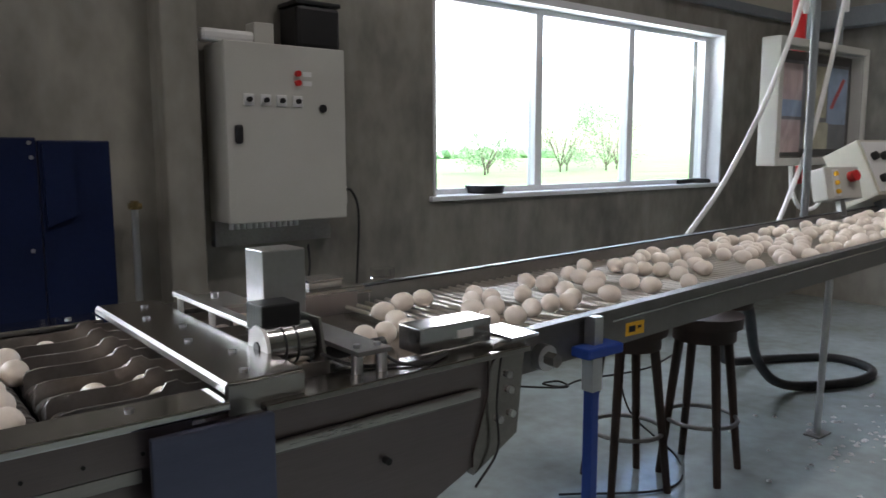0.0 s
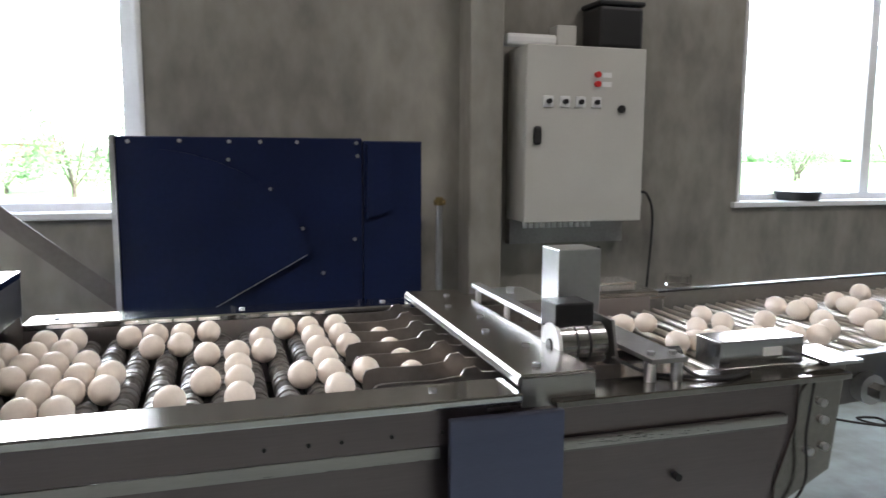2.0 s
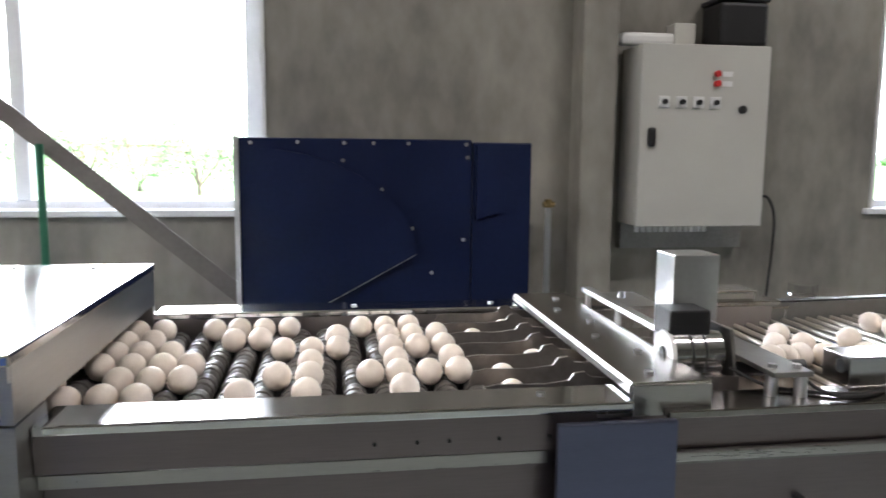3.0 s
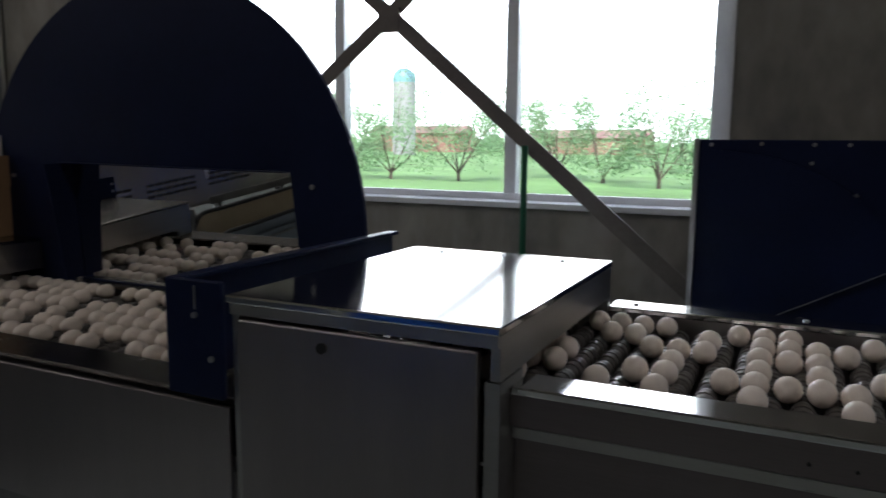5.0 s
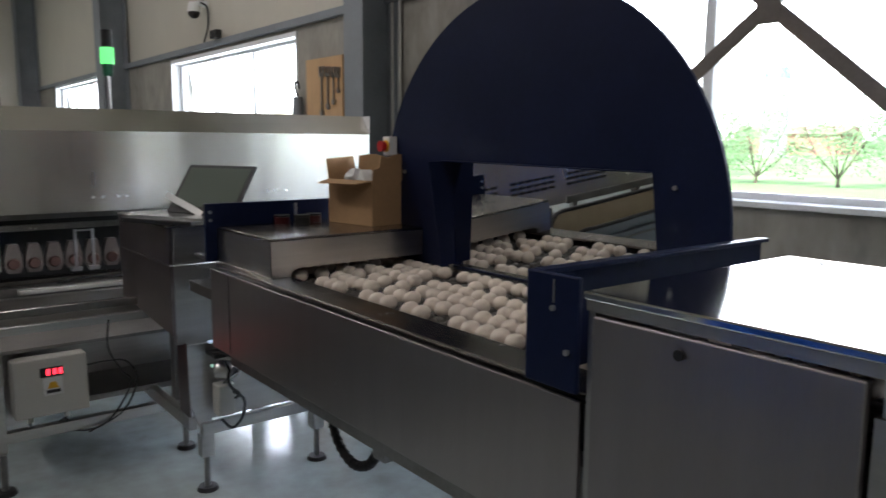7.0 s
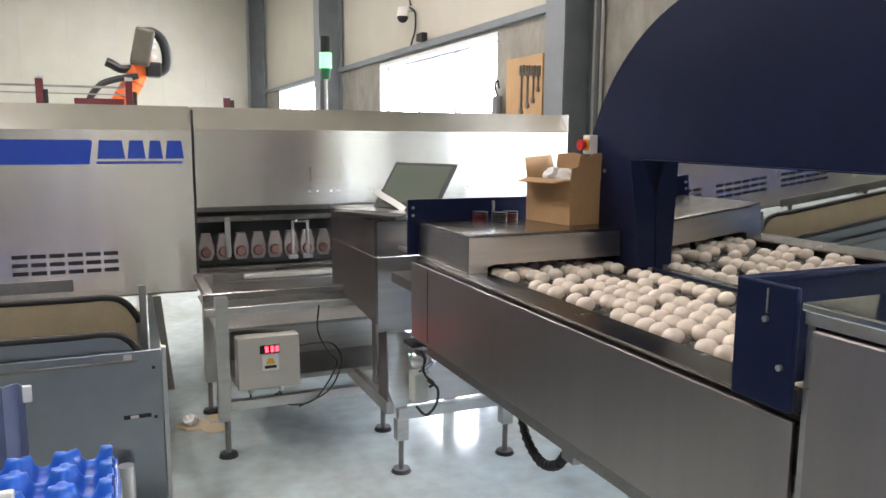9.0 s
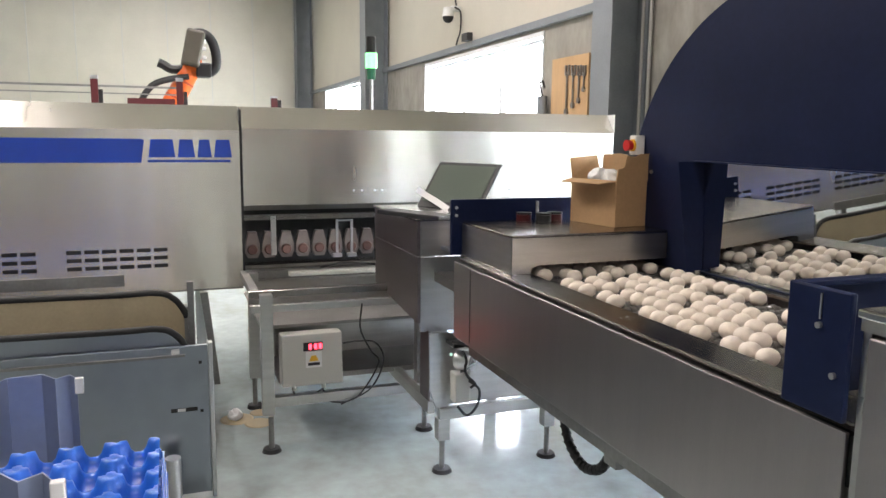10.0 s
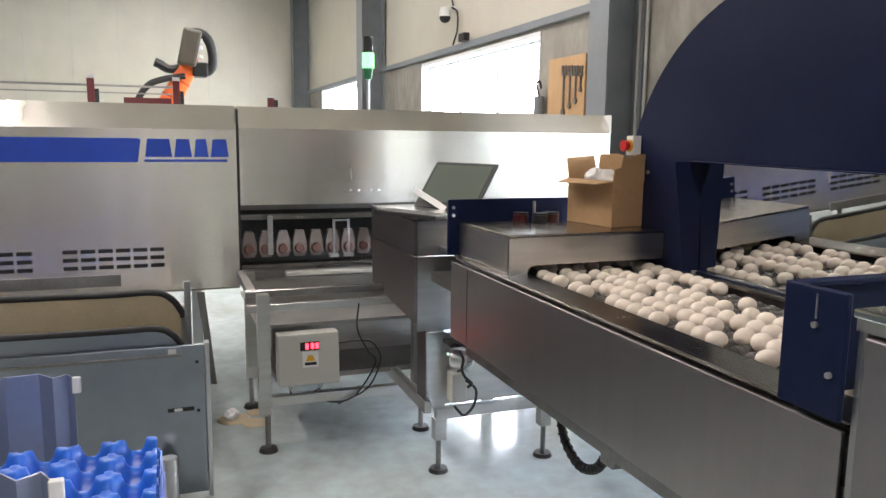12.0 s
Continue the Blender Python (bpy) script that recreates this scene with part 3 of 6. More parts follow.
def tunnel():
    t = thing("tunnel_cover", "low stainless steel cover over the end of the egg rollers", "machine cover")
    x0, x1, y0, y1, zt = -2.445, -1.991, 1.029, 1.72, 1.137
    part("top", cube(x0, y0, 1.127, x1, y1, zt, bevel=0.003), STEEL_LIP, t)
    part("front_side", cube(x0, y0, 1.006, x1 - 0.001, y0 + 0.01, 1.1265), STEEL, t)
    part("end_sheet", slab(N(), [(x1, y0 + 0.0, 1.006), (x1, y0, 1.1265), (x1, y1, 1.1265), (x1, y1, 1.03), (x1, 1.66, 1.036), (x1, 1.125, 1.033), (x1, 1.10, 1.024), (x1, 1.10, 1.006)], (-1, 0, 0), 0.008), STEEL, t)
    f = thing("end_guard", "navy blue upright guard plate behind the cover", "guard")
    part("plate", cube(-2.465, 0.985, 1.006, -2.449, 1.74, 1.222, bevel=0.003), BLUE, f)
    for z in (1.19, 1.16):
        part("screw", rod(N(), (-2.449, 1.005, z), (-2.443, 1.005, z), 0.006, 8), ALU, f)
    for i, (x, y, m) in enumerate(((-2.40, 1.27, TIN_RED), (-2.36, 1.335, BLACK), (-2.39, 1.40, TIN_RED))):
        s = thing("small_tin", "small round dark tin lying on the steel cover", "tin", "tins on the cover")
        part("tin", rod(N(), (x, y, zt + 0.0005), (x, y, zt + 0.026), 0.030, 20), m, s, smooth=True)
        part("tin_lid", rod(N(), (x, y, zt + 0.027), (x, y, zt + 0.034), 0.031, 20), BLACK, s, smooth=True)
    s = thing("hand_stamp", "small steel stamp standing on the cover", "stamp")
    part("stem", rod(N(), (-2.415, 1.335, zt), (-2.415, 1.335, zt + 0.075), 0.006, 12), ALU, s)


tunnel()


def carton():
    t = thing("cardboard_box", "open brown cardboard box with white packing inside", "box", at=(-2.238, 1.543, 1.138))
    t.rotation_euler = (0, 0, radians(9))
    L, W, Hh = 0.128, 0.074, 0.166
    for x0, y0, x1, y1 in ((-L, -W, L, -W + 0.005), (-L, W - 0.005, L, W), (L - 0.005, -W + 0.005, L, W - 0.005), (-L, -W + 0.005, -L + 0.005, W - 0.005)):
        part("side", cube(x0, y0, 0, x1, y1, Hh), CARDBOARD, t)
    part("bottom", cube(-L + 0.006, -W + 0.006, 0, L - 0.006, W - 0.006, 0.004), CARDBOARD, t)
    part("flap", slab(N(), [(-L, -W, Hh), (L, -W, Hh), (L - 0.02, -W - 0.07, Hh - 0.01), (-L + 0.02, -W - 0.07, Hh - 0.012)], (0, 0, 1), 0.004), CARDBOARD, t)
    part("flap", slab(N(), [(-L, W, Hh), (L, W, Hh), (L - 0.004, W + 0.003, Hh + 0.098), (0.3 * L, W + 0.004, Hh + 0.088), (-0.2 * L, W + 0.004, Hh + 0.100), (-L + 0.006, W + 0.003, Hh + 0.094)], (0, 1, 0), 0.004), CARDBOARD, t)
    part("flap", slab(N(), [(L, W, Hh), (L, -W, Hh), (L + 0.003, -W + 0.004, Hh + 0.045), (L + 0.005, -W + 0.03, Hh + 0.052), (L + 0.006, -0.035, Hh + 0.096), (L + 0.008, 0.0, Hh + 0.088), (L + 0.008, 0.03, Hh + 0.100), (L + 0.008, W - 0.004, Hh + 0.102)], (-1, 0, 0), 0.004), CARDBOARD, t)
    part("flap", slab(N(), [(-L, -W, Hh), (-L, W, Hh), (-L - 0.02, W - 0.01, Hh + 0.09), (-L - 0.03, -W + 0.01, Hh + 0.08)], (1, 0, 0), 0.004), CARDBOARD, t)
    rnd = random.Random(3)
    for k, (x, y, z, r) in enumerate(((0.04, -0.02, Hh + 0.005, 0.034), (-0.02, -0.025, Hh + 0.012, 0.034), (0.06, 0.02, Hh - 0.005, 0.03), (-0.06, 0.0, Hh, 0.036), (0.01, 0.025, Hh, 0.034))):
        b = N()
        bmesh.ops.create_icosphere(b, subdivisions=3, radius=r, matrix=Matrix.Translation((x, y, z)))
        for v in b.verts:
            v.co += Vector(noise.noise_vector(v.co * 38 + Vector((k, 0, 0)))) * 0.014
        w = thing("packing_paper", "crumpled white paper in the cardboard box", "paper", "papers in the box", at=(-2.238, 1.543, 1.138))
        w.rotation_euler = (0, 0, radians(9))
        part("sheet", b, PALE, w)
    part("filling", cube(-L + 0.007, -W + 0.007, 0.005, L - 0.007, W - 0.007, Hh - 0.03), CARDBOARD, t)
    e = thing("stop_button", "red emergency stop button on a small pale box", "switch")
    part("housing", cube(-2.195, 1.600, 1.400, -2.15, 1.638, 1.472, bevel=0.004), PALE, e)
    part("collar", rod(N(), (-2.17, 1.592, 1.435), (-2.17, 1.600, 1.435), 0.022, 18), YELLOW, e)
    part("mushroom", rod(N(), (-2.17, 1.570, 1.435), (-2.17, 1.592, 1.435), 0.021, 18, 0.017), RED, e, smooth=True)


carton()


def roller_conveyor():
    t = thing("roller_conveyor", "stainless steel roller conveyor carrying eggs in six lanes", "conveyor")
    z = 1.098
    part("front_rail", cube(-0.104, 1.012, 1.085, 0.652, 1.092, z, bevel=0.003), MIRROR_STEEL, t)
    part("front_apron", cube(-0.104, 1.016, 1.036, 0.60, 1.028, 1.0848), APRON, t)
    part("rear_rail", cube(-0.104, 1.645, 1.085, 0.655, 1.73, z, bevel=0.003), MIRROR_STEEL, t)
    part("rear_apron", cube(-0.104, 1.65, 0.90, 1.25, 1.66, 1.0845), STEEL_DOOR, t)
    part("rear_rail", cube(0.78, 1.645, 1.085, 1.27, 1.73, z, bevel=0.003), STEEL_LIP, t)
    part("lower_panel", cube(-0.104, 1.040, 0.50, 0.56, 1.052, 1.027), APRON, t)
    part("ledge", slab(N(), [(-0.104, 1.039, 1.035), (-0.104, 1.024, 1.031), (-0.104, 1.024, 1.014), (-0.104, 1.039, 1.010)], (1, 0, 0), 0.64), STEEL_H, t)
    part("bed", cube(-0.6, 1.095, 0.93, 1.25, 1.645, 0.95), BLACK, t)
    for x in (0.304, 0.359, 0.401, 0.467, 0.536):
        part("screw", rod(N(), (x, 1.0135, 1.055), (x, 1.0165, 1.055), 0.0026, 8), BLACK, t)
    for x, y in ((0.535, 1.06), (0.30, 1.69), (-0.05, 1.69), (0.6, 1.69)):
        part("rail_screw", rod(N(), (x, y, z), (x, y, z + 0.003), 0.006, 8), ALU, t)
    for x in (0.0, 1.05):
        for y in (1.08, 1.60):
            part("leg", cube(x, y, 0, x + 0.05, y + 0.05, 0.55), STEEL_DARK, t)
    part("tie_bar", cube(-0.1, 1.055, 0.46, 1.15, 1.12, 0.50), STEEL_DARK, t)


roller_conveyor()


def spool_mesh():
    """A roller with raised rings, one pair for each lane."""
    prof = []
    y = LANE0 - 0.055
    prof.append((y, 0.011))
    for i in range(6):
        c = LANE0 + i * LANE
        prof += [(c - 0.039, 0.0125), (c - 0.036, 0.0195), (c - 0.020, 0.0195), (c - 0.018, 0.0165), (c - 0.002, 0.0158), (c, 0.0140), (c + 0.002, 0.0158), (c + 0.018, 0.0165), (c + 0.020, 0.0195), (c + 0.036, 0.0195), (c + 0.039, 0.0125)]
    prof.append((LANE0 + 5 * LANE + 0.055, 0.011))
    b = N()
    rings = [[b.verts.new((r * math.cos(2 * math.pi * k / 12), y, r * math.sin(2 * math.pi * k / 12))) for k in range(12)] for y, r in prof]
    for p, q in zip(rings, rings[1:]):
        for k in range(12):
            b.faces.new((p[k], p[(k + 1) % 12], q[(k + 1) % 12], q[k]))
    b.faces.new(rings[0][::-1])
    b.faces.new(rings[-1])
    return mesh("roller", b, ROLLER, True)


ROLLER = node_material("dark_roller_rubber", (0.11, 0.103, 0.095), 0.42, var=0.4, scale=30, fine=120, bump=0.03)
MOVERS = []


def rollers():
    """The roller bars that travel along with the eggs."""
    me = spool_mesh()
    for j in range(-41, 16):
        x = 0.0108 + (j + 0.5) * PITCH + SPEED * 2.5
        ob = new("roller_bar", me)
        tagged(ob, "dark grooved roller bar across the egg line", "roller", "roller bars of the egg line")
        MOVERS.append((ob, x, 0.0, -0.0295))


rollers()


def egg_meshes():
    out = []
    for k, (a, b_) in enumerate(((0.0285, 0.0220), (0.0275, 0.0224), (0.0292, 0.0216), (0.0280, 0.0227))):
        b = N()
        bmesh.ops.create_uvsphere(b, u_segments=20, v_segments=14, radius=1.0)
        for v in b.verts:
            u = v.co.z
            w = b_ * (1 - 0.10 * u + 0.02 * u * u)
            v.co = Vector((v.co.x * w, u * a, v.co.y * w))
        out.append(mesh("egg", b, EGG, True))
    return out


EGGS = egg_meshes()
ROWS = {-27: "010100", -26: "001001", -25: "110101", -24: "111101", -23: "111111", -22: "001101", -21: "111111", -20: "111101",
        -19: "011101", -18: "010111", -17: "111100", -16: "111100", -15: "111100", -14: "111110", -13: "111000", -12: "011100",
        -11: "111100", -10: "101110", -9: "111000", -8: "011001", -7: "011010", -6: "101101",
        -5: "011011", -4: "110101", -3: "110110", -2: "101111", -1: "111111", 0: "111100", 1: "011001", 2: "000011", 3: "100011",
        4: "010101", 5: "111100", 6: "000110", 7: "010001", 8: "111111", 9: "010111", 10: "011110", 11: "110010", 12: "001001", 13: "010010"}


def egg(x, y, dz, rz, tilt=0.0):
    ob = new("egg", random.choice(EGGS))
    tagged(ob, "pale cream hen's egg lying on the rollers", "egg", "eggs on the line")
    ob.rotation_euler = (radians(tilt), 0, radians(rz))
    return ob


def lane_eggs():
    rnd = random.Random(11)
    rows = dict(ROWS)
    for j in range(-40, -27):
        rows[j] = "".join("1" if rnd.random() < 0.8 else "0" for _ in range(6))
    for j, cells in rows.items():
        for i, c in enumerate(cells):
            if c == "1":
                x = 0.0108 + j * PITCH + SPEED * 2.5 + rnd.uniform(-0.0015, 0.0015)
                y = LANE0 + i * LANE + rnd.uniform(-0.0025, 0.0025)
                ob = egg(x, y, 0, (180 if rnd.random() < 0.5 else 0) + rnd.gauss(0, 3), rnd.gauss(0, 2))
                MOVERS.append((ob, x, y, rnd.uniform(-0.001, 0.001)))


lane_eggs()


# ---- the aligner between rod conveyor and rollers ----
def aligner():
    t = thing("egg_aligner", "stainless steel lane aligner with dividers, motor and covers", "machine")
    z = 1.115
    part("cover_plate", cube(0.660, 1.040, z - 0.004, 0.775, 1.705, z, bevel=0.0015), STEEL_LIP, t)
    part("cover_front", cube(0.660, 1.038, 1.068, 0.775, 1.042, z - 0.005), STEEL, t)
    part("cover_edge", slab(N(), [(0.6545, 1.040, 1.100), (0.6545, 1.040, 1.110), (0.6595, 1.040, z + 0.0005), (0.6595, 1.040, 1.100)], (0, 1, 0), 0.665), STEEL_DARK, t)
    for k in range(6):
        part("screw", rod(N(), (0.70 + 0.03 * (k % 2), 1.08 + k * 0.11, z), (0.70 + 0.03 * (k % 2), 1.08 + k * 0.11, z + 0.004), 0.007, 8), ALU, t)
    for i in range(7):
        y = LANE0 - LANE / 2 + i * LANE
        pts = [(0.466, y, 1.050), (0.466, y, 1.078), (0.471, y, 1.088), (0.490, y, 1.091), (0.560, y, 1.089), (0.598, y, 1.093), (0.606, y, 1.104), (0.622, y, 1.106), (0.634, y, 1.097), (0.652, y, 1.096), (0.87, y, 1.09), (0.87, y, 1.050)]
        part("divider", slab(N(), pts, (0, 1, 0), 0.004), DIVIDER, t)
    # chute plate coloured black to give the shade between the dividers
    part("shaded_chute", cube(0.478, 1.10, 1.010, 0.795, 1.645, 1.018), BLACK, t)
    # frame
    part("front_cover", cube(0.538, 0.985, 0.10, 0.702, 0.998, 1.080, bevel=0.003), BLUE_STEEL, t, "bluish stainless cover sheet")
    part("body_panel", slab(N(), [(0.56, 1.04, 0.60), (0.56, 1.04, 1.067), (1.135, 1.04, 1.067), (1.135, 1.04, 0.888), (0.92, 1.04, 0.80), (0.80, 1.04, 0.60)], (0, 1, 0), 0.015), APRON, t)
    part("body_top", cube(0.705, 1.02, 1.068, 1.225, 1.10, 1.079, bevel=0.002), STEEL_LIP, t)
    part("body_ledge", cube(0.705, 1.026, 1.0025, 1.11, 1.039, 1.018, bevel=0.003), STEEL_H, t)
    part("recess", cube(0.715, 1.036, 0.996, 1.10, 1.0395, 1.0018), STEEL_DARK, t)
    part("panel_knob", rod(N(), (0.916, 1.028, 0.937), (0.916, 1.04, 0.937), 0.006, 12), BLACK, t)
    part("end_plate", slab(N(), [(1.135, 1.035, 1.079), (1.225, 1.035, 1.095), (1.205, 1.035, 0.915), (1.10, 1.035, 0.86), (1.10, 1.035, 0.90), (1.135, 1.035, 1.0)], (0, 1, 0), 0.018), STEEL_LIP, t)
    for x, zz in ((1.18, 1.03), (1.185, 1.0), (1.19, 0.955), (1.16, 0.95)):
        part("bolt", rod(N(), (x, 1.028, zz), (x, 1.035, zz), 0.007, 8), ALU, t)
    part("conduit", tube(N(), curve_pts([(1.16, 1.03, 1.07), (1.148, 1.022, 1.04), (1.142, 1.022, 0.98), (1.145, 1.022, 0.90), (1.10, 1.03, 0.84)], 6), 0.0022), RUBBER, t, smooth=True)
    # motor housing and motor
    part("housing", cube(0.812, 1.246, 1.097, 0.892, 1.316, 1.262, bevel=0.002), ALU, t, "square aluminium housing")
    part("coupling_block", cube(0.770, 1.165, 1.142, 0.838, 1.225, 1.186, bevel=0.003), BLACK, t)
    d = N()
    rod(d, (0.768, 1.18, 1.117), (0.774, 1.18, 1.117), 0.036, 28)
    part("motor_disc", d, PALE, t, "white ring label on the motor", smooth=True)
    part("disc_hub", rod(N(), (0.765, 1.18, 1.117), (0.768, 1.18, 1.117), 0.010, 16), BLACK, t)
    part("motor", rod(N(), (0.7745, 1.18, 1.117), (0.855, 1.18, 1.117), 0.0345, 28), POLISHED, t, "shiny steel motor body", smooth=True)
    for x in (0.80, 0.822):
        part("motor_band", rod(N(), (x, 1.18, 1.117), (x + 0.004, 1.18, 1.117), 0.0353, 28), BLACK, t, smooth=True)
    part("motor_bracket", slab(N(), [(0.862, 1.13, 1.082), (0.862, 1.22, 1.082), (0.862, 1.22, 1.158), (0.862, 1.15, 1.158)], (1, 0, 0), 0.005), STEEL_DARK, t)
    part("slide_bar", cube(0.790, 1.262, 1.129, 0.811, 1.64, 1.140, bevel=0.002), ALU, t)
    for y in (1.62, 1.45):
        part("slide_post", rod(N(), (0.80, y, 1.096), (0.80, y, 1.129), 0.006, 10), PALE, t)
    part("slide_plate", cube(0.813, 1.47, 1.124, 0.90, 1.62, 1.130), STEEL, t)
    part("slide_knob", rod(N(), (0.85, 1.56, 1.130), (0.85, 1.56, 1.142), 0.008, 10), ALU, t)
    part("sensor_bridge", cube(0.872, 1.045, 1.112, 0.935, 1.31, 1.120, bevel=0.001), STEEL_DARK, t)
    for x, y in ((0.885, 1.07), (0.925, 1.06), (0.91, 1.24)):
        part("bridge_post", rod(N(), (x, y, 1.079), (x, y, 1.112), 0.009, 12), ALU, t)
    for x, y in ((0.885, 1.07), (0.92, 1.065)):
        part("bridge_bolt", rod(N(), (x, y, 1.120), (x, y, 1.126), 0.006, 8), ALU, t)
    part("sensor_cable", tube(N(), curve_pts([(0.925, 1.07, 1.11), (0.95, 1.04, 1.09), (1.0, 1.035, 1.084), (1.06, 1.06, 1.083)], 8), 0.003), RUBBER, t, smooth=True)
    part("sensor_cable", tube(N(), curve_pts([(0.86, 1.14, 1.10), (0.90, 1.09, 1.084), (0.98, 1.05, 1.083), (1.04, 1.05, 1.083)], 8), 0.003), RUBBER, t, smooth=True)
    part("transfer_plate", cube(0.80, 1.10, 1.026, 1.235, 1.645, 1.034), STEEL_LIP, t)
    part("shaft", rod(N(), (0.87, 1.15, 1.095), (0.99, 1.15, 1.095), 0.012, 14), BLACK, t, smooth=True)
    b = thing("sensor_box", "shiny steel sensor box with a white label", "box")
    part("case", cube(1.022, 1.085, 1.080, 1.185, 1.150, 1.126, bevel=0.002), POLISHED, b)
    part("label_plate", cube(1.105, 1.083, 1.098, 1.14, 1.0848, 1.112), PALE, b)
    part("corner_flange", cube(1.187, 1.03, 1.090, 1.255, 1.13, 1.096), POLISHED, b)
    for i, (x0, x1, z1) in enumerate(((1.13, 1.222, 1.118), (1.225, 1.305, 1.078))):
        c = thing("terminal_box", "small steel terminal box on the rear rail", "box", "terminal boxes")
        part("case", cube(x0, 1.675, 1.02, x1, 1.75, z1 - 0.006, bevel=0.002), STEEL, c)
        part("lid", cube(x0 - 0.002, 1.673, z1 - 0.005, x1 + 0.002, 1.752, z1), STEEL_LIP, c)
    g = thing("glass_dish", "small clear dish standing by the rear rail", "dish")
    part("dish", rod(N(), (1.36, 1.70, 1.099), (1.36, 1.70, 1.125), 0.032, 20), GLASS, g, smooth=True)


DIVIDER = node_material("worn_steel_divider", (0.34, 0.31, 0.29), 0.46, 1.0, var=0.22, scale=12, fine=80, bump=0.02)
BLUE_STEEL = node_material("bluish_steel", (0.17, 0.185, 0.28), 0.34, 1.0, var=0.08, scale=3, fine=70, bump=0.015, stretch=(1, 1, 10))
aligner()


# ---- the rod conveyor ----
def infeed_y(x, s):
    """Sides of the rod conveyor: it runs slightly askew to the line."""
    return (1.095 + 0.05 * (x - 1.3) if s == 0 else 1.675 + 0.03 * (x - 1.3))


Z_ROD = 1.074


def infeed_z(x):
    return Z_ROD + 0.012 * (x - 1.3)


def rod_conveyor():
    t = thing("rod_conveyor", "grey steel rod conveyor full of eggs on slim legs", "conveyor")
    x0, x1 = 1.24, 4.9
    for s, th in ((0, -0.012), (1, 0.012)):
        ya, yb = infeed_y(x0, s), infeed_y(x1, s)
        za, zb = infeed_z(x0), infeed_z(x1)
        part("side_plate", slab(N(), [(x0, ya, za - 0.072), (x1, yb, zb - 0.065), (x1, yb, zb + 0.012), (x0, ya, za + 0.012)], (0, 1, 0), th), STEEL_SIDE, t)
        part("side_lip", slab(N(), [(x0, ya, za + 0.0125), (x1, yb, zb + 0.0125), (x1, yb, zb + 0.017), (x0, ya, za + 0.017)], (0, 1, 0), 2.2 * th), BLACK if s else STEEL_SIDE, t)
        if s == 0:
            part("side_groove", slab(N(), [(1.55, infeed_y(1.55, 0) - 0.0125, za - 0.012), (x1, yb - 0.0125, zb - 0.010), (x1, yb - 0.0125, zb - 0.006), (1.55, infeed_y(1.55, 0) - 0.0125, za - 0.008)], (0, -1, 0), 0.002), POLISHED, t)
    part("belly", slab(N(), [(1.5, 1.12, 0.995), (4.9, 1.29, 1.03), (4.9, 1.75, 1.03), (1.5, 1.66, 0.995)], (0, 0, 1), 0.012), STEEL_DARK, t)
    part("flange_bearing", rod(N(), (1.312, 1.06, 1.030), (1.312, 1.082, 1.030), 0.026, 20), ALU, t, smooth=True)
    part("bearing_nut", rod(N(), (1.312, 1.035, 1.030), (1.312, 1.06, 1.030), 0.014, 6), STEEL_DARK, t)
    y = infeed_y(1.63, 0) - 0.0135
    st = part("warning_label", cube(1.60, y - 0.001, 1.020, 1.665, y, 1.050), YELLOW, t, "yellow warning label")
    part("label_sign", cube(1.61, y - 0.002, 1.028, 1.632, y - 0.001, 1.042), BLACK, st)
    part("label_sign", cube(1.642, y - 0.002, 1.034, 1.654, y - 0.001, 1.040), BLACK, st)
    part("leg", cube(1.443, 1.058, 0, 1.467, 1.082, 0.995, bevel=0.003), BLUE_BRIGHT, t, "blue painted leg")
    part("leg_sleeve", cube(1.440, 1.055, 0.935, 1.470, 1.084, 1.01), ALU, t)
    part("leg_clamp", cube(1.405, 1.036, 1.012, 1.515, 1.085, 1.034, bevel=0.004), BLUE_BRIGHT, t)
    part("leg_head", cube(1.444, 1.055, 1.034, 1.470, 1.083, 1.092), ALU, t)
    part("rear_leg", cube(1.462, 1.70, 0, 1.502, 1.738, 0.995, bevel=0.003), BLUE_BRIGHT, t, "blue painted leg")
    p = thing("support_post", "slim galvanised post with a foot plate under the conveyor", "post")
    part("shaft", rod(N(), (4.03, 1.75, 0.008), (4.06, 1.745, 1.04), 0.017, 14), ALU, p, smooth=True)
    part("foot_plate", cube(3.97, 1.71, 0, 4.10, 1.79, 0.008), STEEL_DARK, p)
    f = thing("floor_frame", "blue steel foot frame standing on the floor", "frame")
    b = N()
    box(b, 1.05, 1.10, 0.0, 1.08, 1.13, 0.62)
    part("upright", b, BLUE_BRIGHT, f)
    part("bar", cube(1.05, 1.10, 0.622, 1.35, 1.13, 0.65, bevel=0.003), BLUE_BRIGHT, f)
    part("upright", cube(1.32, 1.10, 0.0, 1.35, 1.13, 0.62), BLUE_BRIGHT, f)


STEEL_SIDE = node_material("grey_conveyor_side", (0.24, 0.235, 0.23), 0.45, 0.85, var=0.12, scale=5, fine=60, bump=0.02)
ROD_STEEL = node_material("conveyor_rod", (0.58, 0.54, 0.48), 0.40, 0.7, var=0.1, scale=10, fine=60, bump=0.0)
rod_conveyor()
RODS = []


def conveyor_rods():
    me = mesh("rod", rod(N(), (0, 0.0, 0), (0, 0.56, 0), 0.0058, 8), ROD_STEEL, True)
    for k in range(114):
        x = 1.22 + k * 0.0315
        ob = new("conveyor_rod", me)
        tagged(ob, "thin steel rod of the egg conveyor", "rod", "rods of the conveyor")
        RODS.append((ob, x))


conveyor_rods()
INFEED_SPEED = 0.103
INFEED = []


